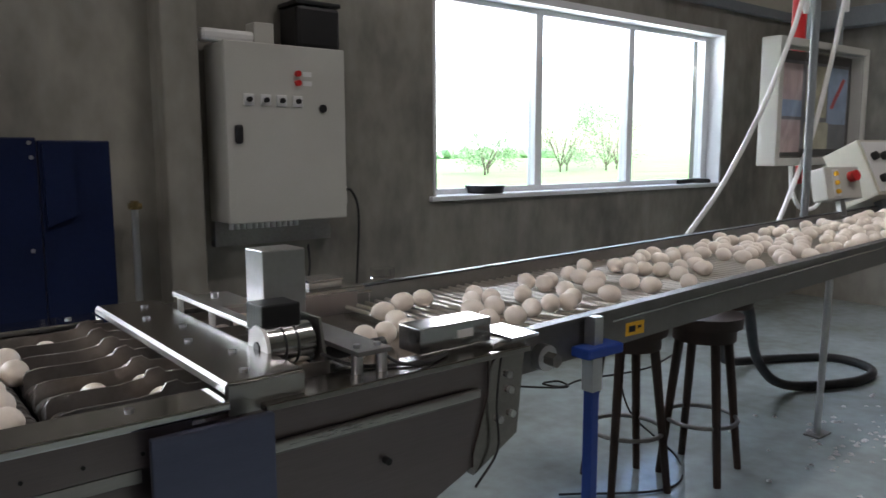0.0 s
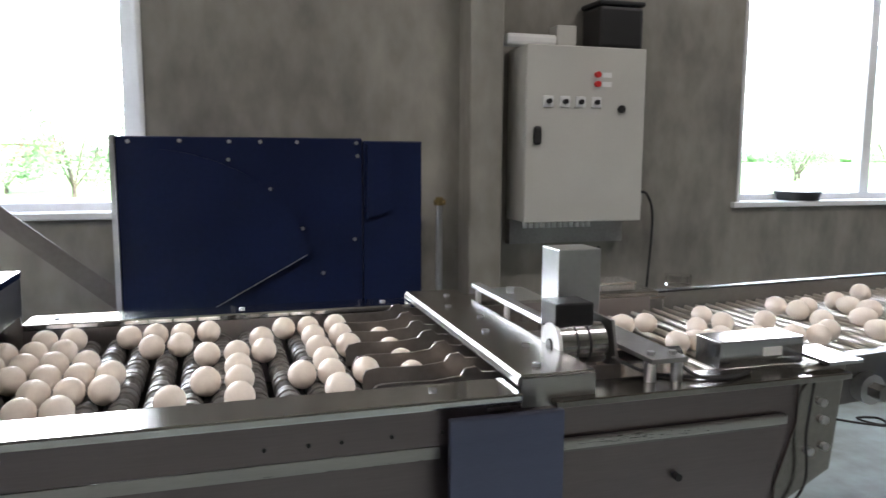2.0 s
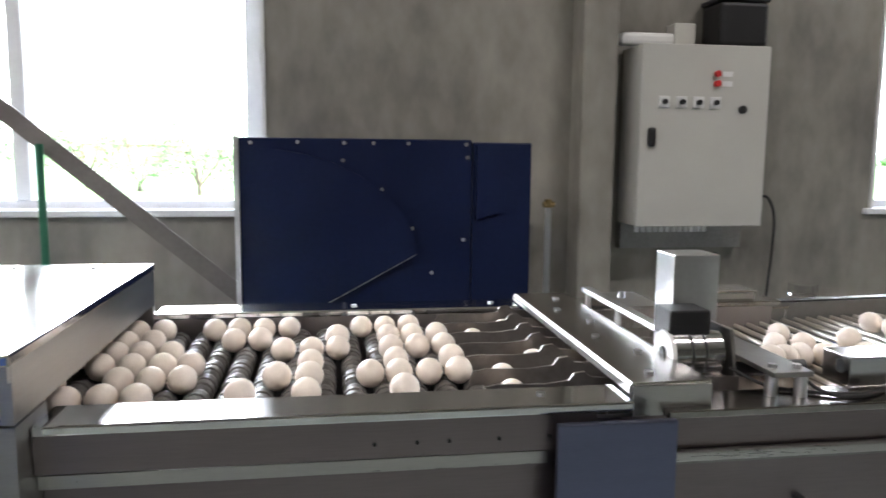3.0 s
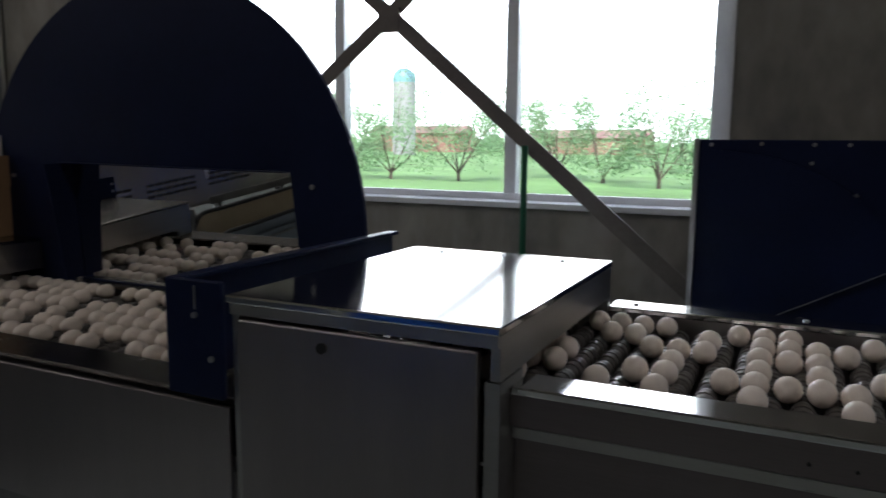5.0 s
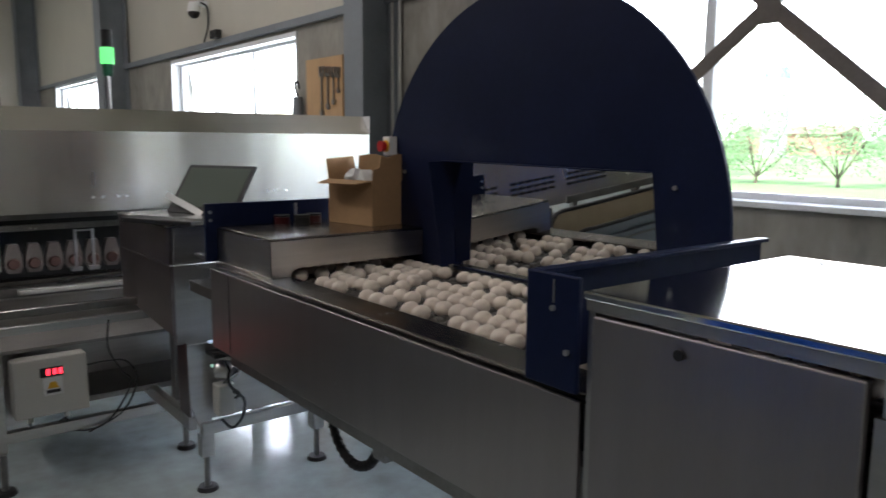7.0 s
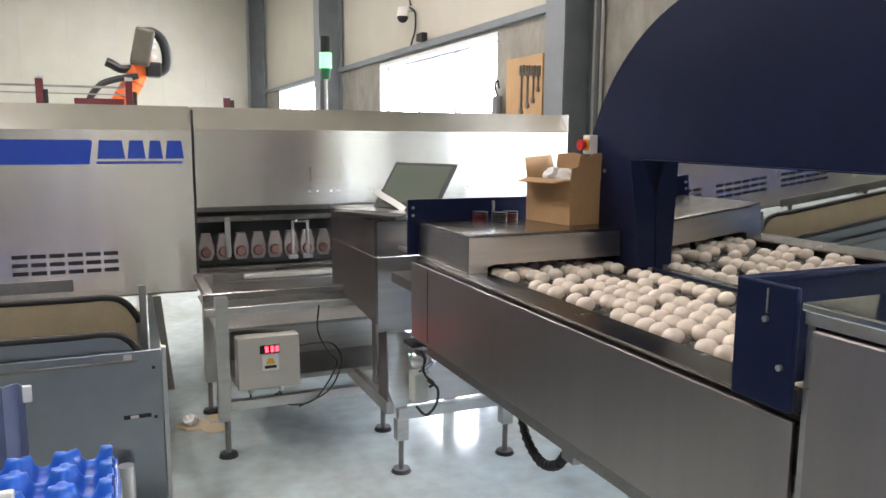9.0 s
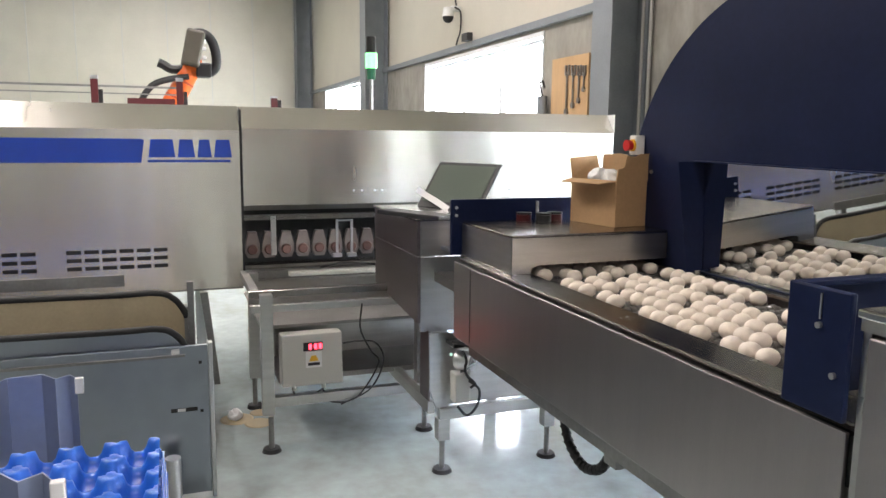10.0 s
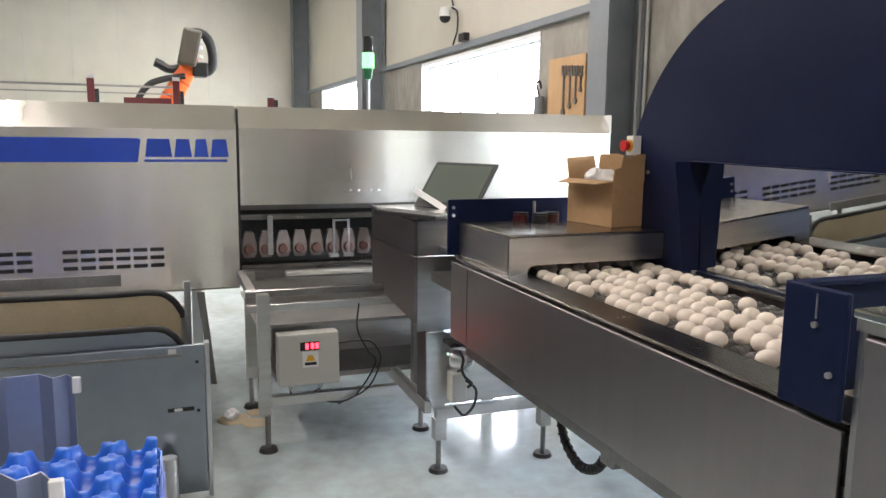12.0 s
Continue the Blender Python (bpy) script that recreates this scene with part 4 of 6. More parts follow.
FIRST_EGGS = [(1.07, 1.34), (1.12, 1.32), (1.18, 1.32), (1.2, 1.39), (1.22, 1.48), (1.29, 1.52), (1.32, 1.23), (1.35, 1.51), (1.36, 1.34), (1.39, 1.23), (1.42, 1.33), (1.42, 1.41),
               (1.47, 1.26), (1.48, 1.41), (1.48, 1.47), (1.54, 1.27), (1.57, 1.39), (1.58, 1.25), (1.63, 1.28), (1.69, 1.36), (1.7, 1.51), (1.71, 1.45), (1.73, 1.25), (1.76, 1.48),
               (1.79, 1.35), (1.86, 1.46), (1.87, 1.41), (1.87, 1.51), (1.9, 1.25), (1.9, 1.32), (2.01, 1.21), (2.01, 1.57), (2.05, 1.43), (2.09, 1.52), (2.1, 1.3), (2.1, 1.42),
               (2.13, 1.38), (2.14, 1.51), (2.21, 1.37), (2.29, 1.37), (2.29, 1.5), (2.31, 1.58), (2.36, 1.5), (2.38, 1.44), (2.51, 1.55)]


def infeed_eggs():
    rnd = random.Random(23)
    placed = []

    def lay(x, y):
        placed.append((x, y))
        ob = egg(x, y, 0, rnd.choice((0, 180)) + rnd.gauss(0, 28), rnd.uniform(-8, 8))
        ob["label"] = "pale cream hen's egg lying on the conveyor rods"
        ob["group"] = "eggs on the rod conveyor"
        INFEED.append((ob, x, y))

    for x, y in FIRST_EGGS:
        lay(x, y)
    tries = 0
    while len(placed) < 175 and tries < 30000:
        tries += 1
        x = rnd.uniform(2.15, 4.6)
        dens = 0.35 if x < 2.5 else 0.95
        # loose clusters
        c = noise.noise(Vector((x * 4.5, len(placed) * 0.0 + 3.1, 0.7))) * 0.5 + 0.5
        if rnd.random() > dens * (0.55 + 0.9 * c):
            continue
        y = rnd.uniform(infeed_y(x, 0) + 0.04, infeed_y(x, 1) - 0.05)
        if x > 2.0 and y > infeed_y(x, 1) - 0.05 - 0.10 * rnd.random():
            continue
        if any(abs(x - a) < 0.06 and (x - a) ** 2 + (y - b) ** 2 < 0.0485 ** 2 for a, b in placed):
            continue
        lay(x, y)


infeed_eggs()


# ---- stools, hose and control desk beside the conveyor ----
def stool(x, y, rz):
    t = thing("bar_stool", "dark wooden bar stool with a round footrest ring", "stool", "stools under the conveyor", at=(x, y, 0))
    t.rotation_euler = (0, 0, radians(rz))
    h = 0.72
    part("seat", rod(N(), (0, 0, h - 0.05), (0, 0, h), 0.16, 28, 0.165), WOOD_DARK, t, smooth=True)
    part("seat_rim", rod(N(), (0, 0, h - 0.11), (0, 0, h - 0.051), 0.135, 24), WOOD_DARK, t, smooth=True)
    for k in range(4):
        a = radians(45 + 90 * k)
        part("leg", rod(N(), (0.105 * math.cos(a), 0.105 * math.sin(a), h - 0.05), (0.185 * math.cos(a), 0.185 * math.sin(a), 0), 0.021, 12, 0.016), WOOD_DARK, t, smooth=True)
    pts = [(0.155 * math.cos(2 * math.pi * k / 36), 0.155 * math.sin(2 * math.pi * k / 36), 0.25) for k in range(37)]
    part("footrest_ring", tube(N(), pts, 0.010, 8), STEEL_DARK, t, smooth=True)


stool(2.815, 2.01, 66)
stool(3.185, 1.885, 12)


def right_side():
    c = thing("waste_tub", "brown plastic tub hanging under the conveyor", "tub", at=(3.50, 1.95, 0))
    part("tub", rod(N(), (0, 0, 0.70), (0, 0, 0.90), 0.10, 24, 0.13), WOOD_DARK, c, smooth=True)
    part("rim", rod(N(), (0, 0, 0.90), (0, 0, 0.925), 0.135, 24), CARDBOARD, c, smooth=True)
    part("hanger", cube(-0.13, -0.01, 0.925, 0.13, 0.01, 1.04), STEEL_DARK, c)
    h = thing("suction_hose", "thick black hose looped on the floor", "hose")
    pts = curve_pts([(3.58, 1.97, 0.78), (3.85, 2.05, 0.62), (4.25, 2.20, 0.25), (4.55, 2.18, 0.05), (5.0, 1.98, 0.03), (5.35, 2.02, 0.03), (5.45, 2.3, 0.03), (5.1, 2.55, 0.03), (4.6, 2.60, 0.10), (3.95, 2.25, 0.45), (3.62, 2.0, 0.74)], 12)
    part("hose", tube(N(), pts, 0.028, 10), RUBBER, h, smooth=True)
    k = thing("floor_cable", "thin black cable lying on the floor", "cable")
    pts = curve_pts([(3.38, 3.27, 0.006), (3.50, 3.14, 0.006), (3.62, 3.06, 0.006), (3.66, 3.17, 0.006), (3.55, 3.20, 0.006), (3.60, 3.08, 0.006), (3.80, 3.10, 0.006), (4.3, 3.0, 0.006), (4.8, 3.1, 0.006)], 10)
    part("cable", tube(N(), pts, 0.006, 6), RUBBER, k, smooth=True)
    k = thing("floor_cable", "thin black cable lying on the floor", "cable")
    pts = curve_pts([(2.5, 2.1, 0.008), (2.9, 1.85, 0.008), (3.2, 2.0, 0.008), (3.1, 2.2, 0.2), (3.05, 2.25, 0.45)], 10)
    part("cable", tube(N(), pts, 0.005, 6), RUBBER, k, smooth=True)
    # broken shell on the floor
    rnd = random.Random(8)
    verts, faces = [], []
    for _ in range(150):
        r = rnd.gauss(0, 0.33)
        c0 = Vector((4.25 + rnd.gauss(0, 0.33), 1.45 + r * 0.7, 0.004))
        s = rnd.uniform(0.008, 0.024)
        a = rnd.random() * 6.28
        n = len(verts)
        for q in range(5):
            verts.append(c0 + Vector((s * math.cos(a + q * 1.25) * rnd.uniform(0.6, 1), s * math.sin(a + q * 1.25) * rnd.uniform(0.6, 1), 0)))
        verts.append(c0 + Vector((0, 0, s * 0.55)))
        faces += [(n + q, n + (q + 1) % 5, n + 5) for q in range(5)]
    me = bpy.data.meshes.new("eggshell")
    me.from_pydata([tuple(v) for v in verts], [], faces)
    me.materials.append(PALE)
    tagged(new("eggshell", me), "bits of white broken eggshell on the floor", "eggshell", kind="stuff")
    # framed picture board on a stand
    s = thing("display_case", "large grey glazed case with coloured posters inside", "display case")
    m = pose(4.55, 2.32, 1.34, 0, 0, -2)
    s.matrix_world = m @ Matrix.Diagonal((0.87, 1, 1, 1))
    part("frame", cube(0.0, 0.0, 0.0, 0.055, 0.12, 0.75, bevel=0.006), CAB_GREY, s)
    part("frame", cube(1.22, 0.0, 0.0, 1.26, 0.12, 0.75, bevel=0.006), CAB_GREY, s)
    part("frame", cube(0.056, 0.002, 0.0, 1.219, 0.12, 0.045, bevel=0.004), CAB_GREY, s)
    part("frame", cube(0.056, 0.002, 0.705, 1.219, 0.12, 0.75, bevel=0.004), CAB_GREY, s)
    part("back_board", cube(0.056, 0.10, 0.056, 1.219, 0.118, 0.694), BLACK, s)
    for x0, z0, x1, z1, mt in ((0.16, 0.30, 0.50, 0.62, PINK), (0.16, 0.08, 0.50, 0.28, PINK), (0.56, 0.30, 0.86, 0.62, OCHRE), (0.56, 0.10, 0.90, 0.27, OCHRE),
                               (0.88, 0.26, 1.16, 0.62, SKY_BLUE)):
        part("poster", cube(x0, 0.096, z0, x1, 0.0995, z1), mt, s)
    part("poster_sheet", cube(0.12, 0.0995, 0.10, 1.18, 0.0998, 0.64), GREY_PRINT, s)
    pane = part("glass", cube(0.056, 0.02, 0.046, 1.219, 0.024, 0.704), CASE_GLASS, s)
    pane.visible_shadow = False
    part("poster_stripe", slab(N(), [(0.90, 0.094, 0.36), (0.95, 0.094, 0.36), (1.12, 0.094, 0.55), (1.08, 0.094, 0.56)], (0, 1, 0), 0.001), RED, s)
    part("poster_patch", cube(0.16, 0.094, 0.30, 0.50, 0.0955, 0.40), SKY_BLUE, s)
    part("hanger", cube(0.5, 0.05, 0.752, 0.54, 0.09, 4.66), GREY_STEEL, s)
    part("hanger", cube(0.9, 0.05, 0.752, 0.94, 0.09, 4.66), GREY_STEEL, s)
    d = thing("control_desk", "cream tilted control box with rotary switches", "control box")
    d.matrix_world = pose(4.50, 1.72, 1.20, -26, 0, -8) @ Matrix.Diagonal((0.8, 0.7, 0.8, 1))
    part("case", cube(0, 0, 0, 0.42, 0.30, 0.40, bevel=0.01), CREAM, d)
    part("panel", cube(0.02, -0.012, 0.02, 0.40, -0.001, 0.38, bevel=0.003), PALE, d)
    for i in range(3):
        for j in range(2):
            part("knob", rod(N(), (0.09 + i * 0.11, -0.045, 0.11 + j * 0.16), (0.09 + i * 0.11, -0.012, 0.11 + j * 0.16), 0.028, 14), BLACK, d, smooth=True)
    part("stand", cube(0.16, 0.10, -0.11, 0.22, 0.16, -0.002), GREY_STEEL, d)
    e = thing("button_box", "small grey push-button box with a red stop button", "control box")
    e.matrix_world = pose(4.08, 1.79, 1.19, -15, 0, -20) @ Matrix.Diagonal((0.75, 0.75, 0.75, 1))
    part("case", cube(0, 0, 0, 0.30, 0.13, 0.22, bevel=0.01), CAB_GREY, e)
    part("strip", cube(0.06, -0.006, 0.02, 0.11, 0.0, 0.20), PALE, e)
    for k in range(3):
        part("button", rod(N(), (0.085, -0.02, 0.05 + k * 0.06), (0.085, -0.006, 0.05 + k * 0.06), 0.016, 12), YELLOW, e)
    part("stop_button", rod(N(), (0.22, -0.05, 0.15), (0.22, 0.0, 0.15), 0.036, 16), RED, e, smooth=True)
    part("stand", cube(0.13, 0.03, -0.11, 0.17, 0.07, -0.002), ALU, e)
    for pts, r in (([(3.40, 2.25, 0.86), (3.53, 2.25, 0.967), (3.89, 2.25, 1.258), (4.253, 2.25, 1.667), (4.49, 2.25, 2.02), (4.626, 2.25, 2.281), (4.70, 2.25, 2.55), (4.72, 2.25, 6.0)], 0.014),
                   ([(4.36, 2.25, 0.86), (4.463, 2.25, 0.982), (4.64, 2.25, 1.22), (4.856, 2.25, 1.554), (5.02, 2.25, 1.95), (5.153, 2.25, 2.345), (5.2, 2.25, 2.6), (5.22, 2.25, 6.0)], 0.014)):
        q = thing("vacuum_tube", "bent translucent white vacuum tube coming down from above", "tube", "vacuum tubes")
        part("tube", tube(N(), curve_pts(pts, 8), r, 10), PALE, q, smooth=True)
    q = thing("feed_pole", "grey upright pole beside the display case", "pole")
    part("pole", rod(N(), (3.86, 1.80, 1.0), (3.86, 1.80, 6.0), 0.018, 14), GREY_STEEL, q, smooth=True)
    q = thing("red_pipe", "red painted pipe hanging behind the display case", "pipe")
    part("pipe", rod(N(), (5.20, 2.55, 2.05), (5.25, 2.55, 6.0), 0.045, 16), RED, q, smooth=True)
    part("valve", cube(5.02, 2.40, 1.22, 5.10, 2.43, 1.338, bevel=0.006), RED, q)
    q = thing("air_hose", "thin clear air hose looped below the case", "hose")
    part("hose", tube(N(), curve_pts([(4.70, 2.30, 1.34), (4.69, 2.28, 1.20), (4.76, 2.26, 1.09), (4.88, 2.24, 1.08), (4.93, 2.22, 1.12)], 8), 0.012, 8), PALE, q, smooth=True)
    fixed("beam", cube(X_RIGHT - 0.16, 0.0, 2.55, X_RIGHT, WALL_Y, 2.72, bevel=0.01), GREY_STEEL, "grey steel beam along the end wall", "beam")


GREY_PRINT = node_material("grey_print", (0.16, 0.17, 0.19), 0.4, var=0.5, scale=7, fine=30, bump=0.0)
CASE_GLASS = bpy.data.materials.new("case_glass")
CASE_GLASS.use_nodes = True
cg_ = CASE_GLASS.node_tree.nodes["Principled BSDF"]
cg_.inputs["Transmission Weight"].default_value, cg_.inputs["Roughness"].default_value = 1.0, 0.03
cg_.inputs["IOR"].default_value = 1.45
PINK = node_material("pink_print", (0.62, 0.48, 0.48), 0.4, var=0.3, scale=9, fine=40, bump=0.0)
OCHRE = node_material("ochre_print", (0.52, 0.50, 0.36), 0.4, var=0.4, scale=9, fine=40, bump=0.0)
SKY_BLUE = node_material("blue_print", (0.30, 0.42, 0.62), 0.4, var=0.4, scale=9, fine=40, bump=0.0)
right_side()


# ---- the grading machine ----
def cover_profile(y0, y1, z0, zf, zt):
    """A cover with an upright front, a sloping shoulder and a flat top."""
    return slab(N(), [(-4.10, y0, z0), (-4.10, y0, zf), (-4.19, y0, zt), (-5.2, y0, zt), (-5.2, y0, z0)], (0, 1, 0), y1 - y0)


def grader():
    t = thing("egg_grader", "large brushed stainless steel egg grading machine with a blue stripe", "machine")
    part("cover", cover_profile(-4.6, 0.343, 0.605, 1.488, 1.622), STEEL_WALL, t)
    part("cover", cover_profile(0.358, 2.75, 1.068, 1.498, 1.62), STEEL_WALL, t)
    part("end_cap", slab(N(), [(-4.10, 2.752, 1.50), (-4.19, 2.752, 1.62), (-4.10, 2.752, 1.62)], (0, 1, 0), 0.004), PALE, t)
    part("cover_joint", cube(-4.6, 0.344, 0.605, -4.112, 0.357, 1.60), BLACK, t)
    part("stripe", slab(N(), [(-4.0985, -4.6, 1.309), (-4.0985, -4.6, 1.436), (-4.0985, -0.165, 1.436), (-4.0985, -0.150, 1.428), (-4.0985, -0.168, 1.309)], (-1, 0, 0), 0.002), STRIPE, t, "blue painted stripe")
    # the emblem as plain blocks
    y, z0, z1 = -0.130, 1.338, 1.434
    for w in (0.135, 0.09, 0.075, 0.095):
        s = 0.012
        part("emblem_block", slab(N(), [(-4.0985, y, z0), (-4.0985, y + s, z1), (-4.0985, y + w - s, z1), (-4.0985, y + w, z0)], (-1, 0, 0), 0.002), STRIPE, t)
        y += w + 0.012
    part("emblem_bar", cube(-4.1005, -0.135, 1.311, -4.0985, 0.292, 1.324), STRIPE, t)
    for ya in (-0.556, -1.20, -1.85):
        for i in range(6):
            for j in range(3):
                part("vent_slot", cube(-4.101, ya + i * 0.086, 0.738 + j * 0.044, -4.0985, ya + i * 0.086 + 0.07, 0.758 + j * 0.044), BLACK, t)
    part("cover_hem", cube(-4.108, -4.6, 0.596, -4.097, 0.343, 0.6045), STEEL_DARK, t)
    for y in (0.99, 1.04, 1.12, 1.165, 2.0, 2.05, 2.13):
        part("rivet", rod(N(), (-4.097, y, 1.145), (-4.10, y, 1.145), 0.008, 8), PALE, t)
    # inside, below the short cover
    # black sheet added as the shade under the cover; the machine is open here
    part("inner_shade", cube(-5.1, 0.36, 0.53, -4.95, 1.62, 1.066), BLACK, t)
    part("rail", cube(-4.60, 0.36, 1.00, -4.52, 2.75, 1.05), STEEL_DARK, t)
    part("rail", cube(-4.34, 0.30, 0.68, -4.22, 1.9, 0.705), STEEL_LIP, t)
    part("rail", cube(-4.30, 0.30, 0.60, -4.16, 1.9, 0.675), STEEL_DARK, t)
    part("upper_rail", cube(-4.42, 0.36, 0.955, -4.36, 2.3, 0.985), STEEL_LIP, t)
    for i in range(9):
        yc = 0.42 + i * 0.1
        c = part("egg_carrier", slab(N(), [(-4.30, yc - 0.024, 0.892), (-4.30, yc + 0.024, 0.892), (-4.30, yc + 0.042, 0.82), (-4.30, yc + 0.044, 0.77), (-4.30, yc + 0.028, 0.735),
                                           (-4.30, yc - 0.028, 0.735), (-4.30, yc - 0.044, 0.77), (-4.30, yc - 0.042, 0.82)], (-1, 0, 0), 0.05), CARRIER, t, "grey-brown plastic egg carrier")
        part("cup", rod(N(), (-4.298, yc, 0.785), (-4.285, yc, 0.785), 0.032, 16, 0.026), CARRIER_RED, c, smooth=True)
    for yc in (0.52, 1.17):
        part("hanger", cube(-4.24, yc, 0.76, -4.225, yc + 0.03, 0.99, bevel=0.002), STEEL_H, t)
    for yc in (0.90, 0.99):
        part("fork", cube(-4.20, yc, 0.75, -4.19, yc + 0.014, 0.965), ALU, t)
        part("fork_foot", cube(-4.22, yc - 0.02, 0.738, -4.18, yc + 0.034, 0.758), ALU, t)
    part("fork_bar", cube(-4.20, 0.90, 0.955, -4.19, 1.0, 0.963), ALU, t)
    part("tube_tray", cube(-4.12, 0.60, 0.655, -4.06, 1.2, 0.68, bevel=0.004), CAB_GREY, t)
    part("tray_arm", tube(N(), curve_pts([(-4.08, 0.78, 0.70), (-4.06, 0.9, 0.72), (-4.06, 1.08, 0.71), (-4.07, 1.15, 0.69)], 6), 0.006), RUBBER, t, smooth=True)
    # lower frame
    part("frame_leg", cube(-3.22, 0.335, 0.17, -3.165, 0.39, 0.74), STEEL, t)
    part("frame_leg", cube(-3.80, 0.335, 0.17, -3.745, 0.39, 0.74), STEEL, t)
    part("frame_leg", cube(-3.22, 1.10, 0.17, -3.165, 1.155, 0.74), STEEL, t)
    part("frame_beam", cube(-3.80, 0.30, 0.715, -3.262, 0.34, 0.75, bevel=0.003), STEEL_DARK, t)
    part("table_front", cube(-3.225, 0.29, 0.655, -3.185, 1.25, 0.69, bevel=0.003), STEEL, t)
    part("table_front", cube(-3.26, 0.29, 0.715, -3.225, 1.25, 0.75, bevel=0.003), STEEL_LIP, t)
    part("table_plate", cube(-4.1, 0.345, 0.56, -3.26, 1.25, 0.575), STEEL_DARK, t)
    part("table_shelf", cube(-4.0, 0.40, 0.44, -3.95, 1.5, 0.66), STEEL, t)
    part("back_sheet", cube(-3.62, 0.40, 0.24, -3.60, 1.4, 0.655), STEEL, t)
    part("low_beam", cube(-3.215, 0.39, 0.205, -3.17, 1.10, 0.25, bevel=0.003), STEEL, t)
    part("mid_shelf", cube(-3.6, 0.42, 0.30, -3.24, 1.25, 0.325), STEEL_DARK, t)
    for x, y in ((-3.156, 0.37), (-3.77, 0.36), (-3.19, 1.13)):
        f = part("foot", rod(N(), (x, y, 0.0), (x, y, 0.018), 0.045, 18, 0.038), BLACK, t, smooth=True)
        part("spindle", rod(N(), (x, y, 0.018), (x, y, 0.17), 0.013, 12), STEEL_DARK, f)
    for y in (-4.0, -2.5):
        for x in (-4.3, -5.1):
            part("frame_leg", cube(x, y, 0, x + 0.06, y + 0.06, 0.604), STEEL_DARK, t)
    part("frame_leg", cube(-4.93, 0.10, 0, -4.87, 0.16, 0.604), PALE, t)
    part("frame_leg", cube(-5.1, 2.6, 0, -5.04, 2.66, 1.067), STEEL_DARK, t)
    part("swing_arm", slab(N(), [(-3.95, 0.10, 0.62), (-3.95, 0.14, 0.62), (-3.95, 0.19, 0.10), (-3.95, 0.16, 0.10)], (1, 0, 0), 0.03), STEEL_DARK, t)
    # control box on the frame
    b = thing("display_box", "pale grey control box with a red digital display", "control box")
    b.matrix_world = pose(-3.155, 0.425, 0.30, 0, -3, 0)
    part("case", cube(-0.10, 0, 0, 0.0, 0.285, 0.245, bevel=0.006), CAB_GREY, b)
    part("display", cube(-0.002, 0.10, 0.165, 0.003, 0.19, 0.205), BLACK, b)
    for y in (0.125, 0.150, 0.172):
        part("digit", cube(0.003, y, 0.172, 0.0045, y + 0.014, 0.198), glow("red_digits", (1.0, 0.03, 0.05), 0.7), b, "glowing red digit")
    lb = part("label_plate", cube(-0.002, 0.11, 0.085, 0.003, 0.185, 0.16), PALE, b, "white label with a yellow and red sign")
    part("label_sign", slab(N(), [(0.004, 0.125, 0.115), (0.004, 0.17, 0.115), (0.004, 0.158, 0.142), (0.004, 0.137, 0.142)], (-1, 0, 0), 0.001), YELLOW, lb)
    part("label_bar", cube(0.003, 0.120, 0.095, 0.004, 0.175, 0.109), BLACK, lb)
    for y in (0.06, 0.20):
        part("gland", rod(N(), (-0.05, y, -0.03), (-0.05, y, 0.0), 0.012, 10), CAB_GREY, b)
    k = thing("display_cable", "black cables running from the control box", "cable")
    for pts in ([(-3.16, 0.71, 0.49), (-3.14, 0.78, 0.50), (-3.12, 0.86, 0.49), (-3.12, 0.90, 0.40), (-3.14, 0.84, 0.26), (-3.16, 0.70, 0.19)],
                [(-3.14, 0.80, 0.68), (-3.13, 0.79, 0.56), (-3.13, 0.84, 0.45), (-3.14, 0.88, 0.38), (-3.16, 0.78, 0.22), (-3.18, 0.66, 0.20), (-3.2, 0.62, 0.26)],
                [(-3.2, 0.48, 0.27), (-3.2, 0.50, 0.22), (-3.2, 0.56, 0.23), (-3.2, 0.63, 0.27)]):
        part("cable", tube(N(), curve_pts(pts, 8), 0.004), RUBBER, k, smooth=True)


STEEL_WALL = node_material("grader_steel", (0.82, 0.79, 0.74), 0.27, 1.0, var=0.09, scale=3.2, fine=7.0, bump=0.6, stretch=(1, 1, 0.12), rough_var=0.015)
sw_ = STEEL_WALL.node_tree
tg_ = sw_.nodes.new("ShaderNodeTangent")
tg_.direction_type, tg_.axis = "RADIAL", "Z"
sw_.nodes["Principled BSDF"].inputs["Anisotropic"].default_value = 0.75
sw_.nodes["Principled BSDF"].inputs["Anisotropic Rotation"].default_value = 0.25
sw_.links.new(tg_.outputs[0], sw_.nodes["Principled BSDF"].inputs["Tangent"])
STRIPE = node_material("blue_stripe", (0.012, 0.04, 0.26), 0.35, var=0.08)
CARRIER = node_material("carrier_plastic", (0.17, 0.14, 0.125), 0.5, var=0.15, scale=10, fine=60)
CARRIER_RED = node_material("carrier_cup", (0.14, 0.07, 0.055), 0.5, var=0.15, scale=10, fine=60)
grader()


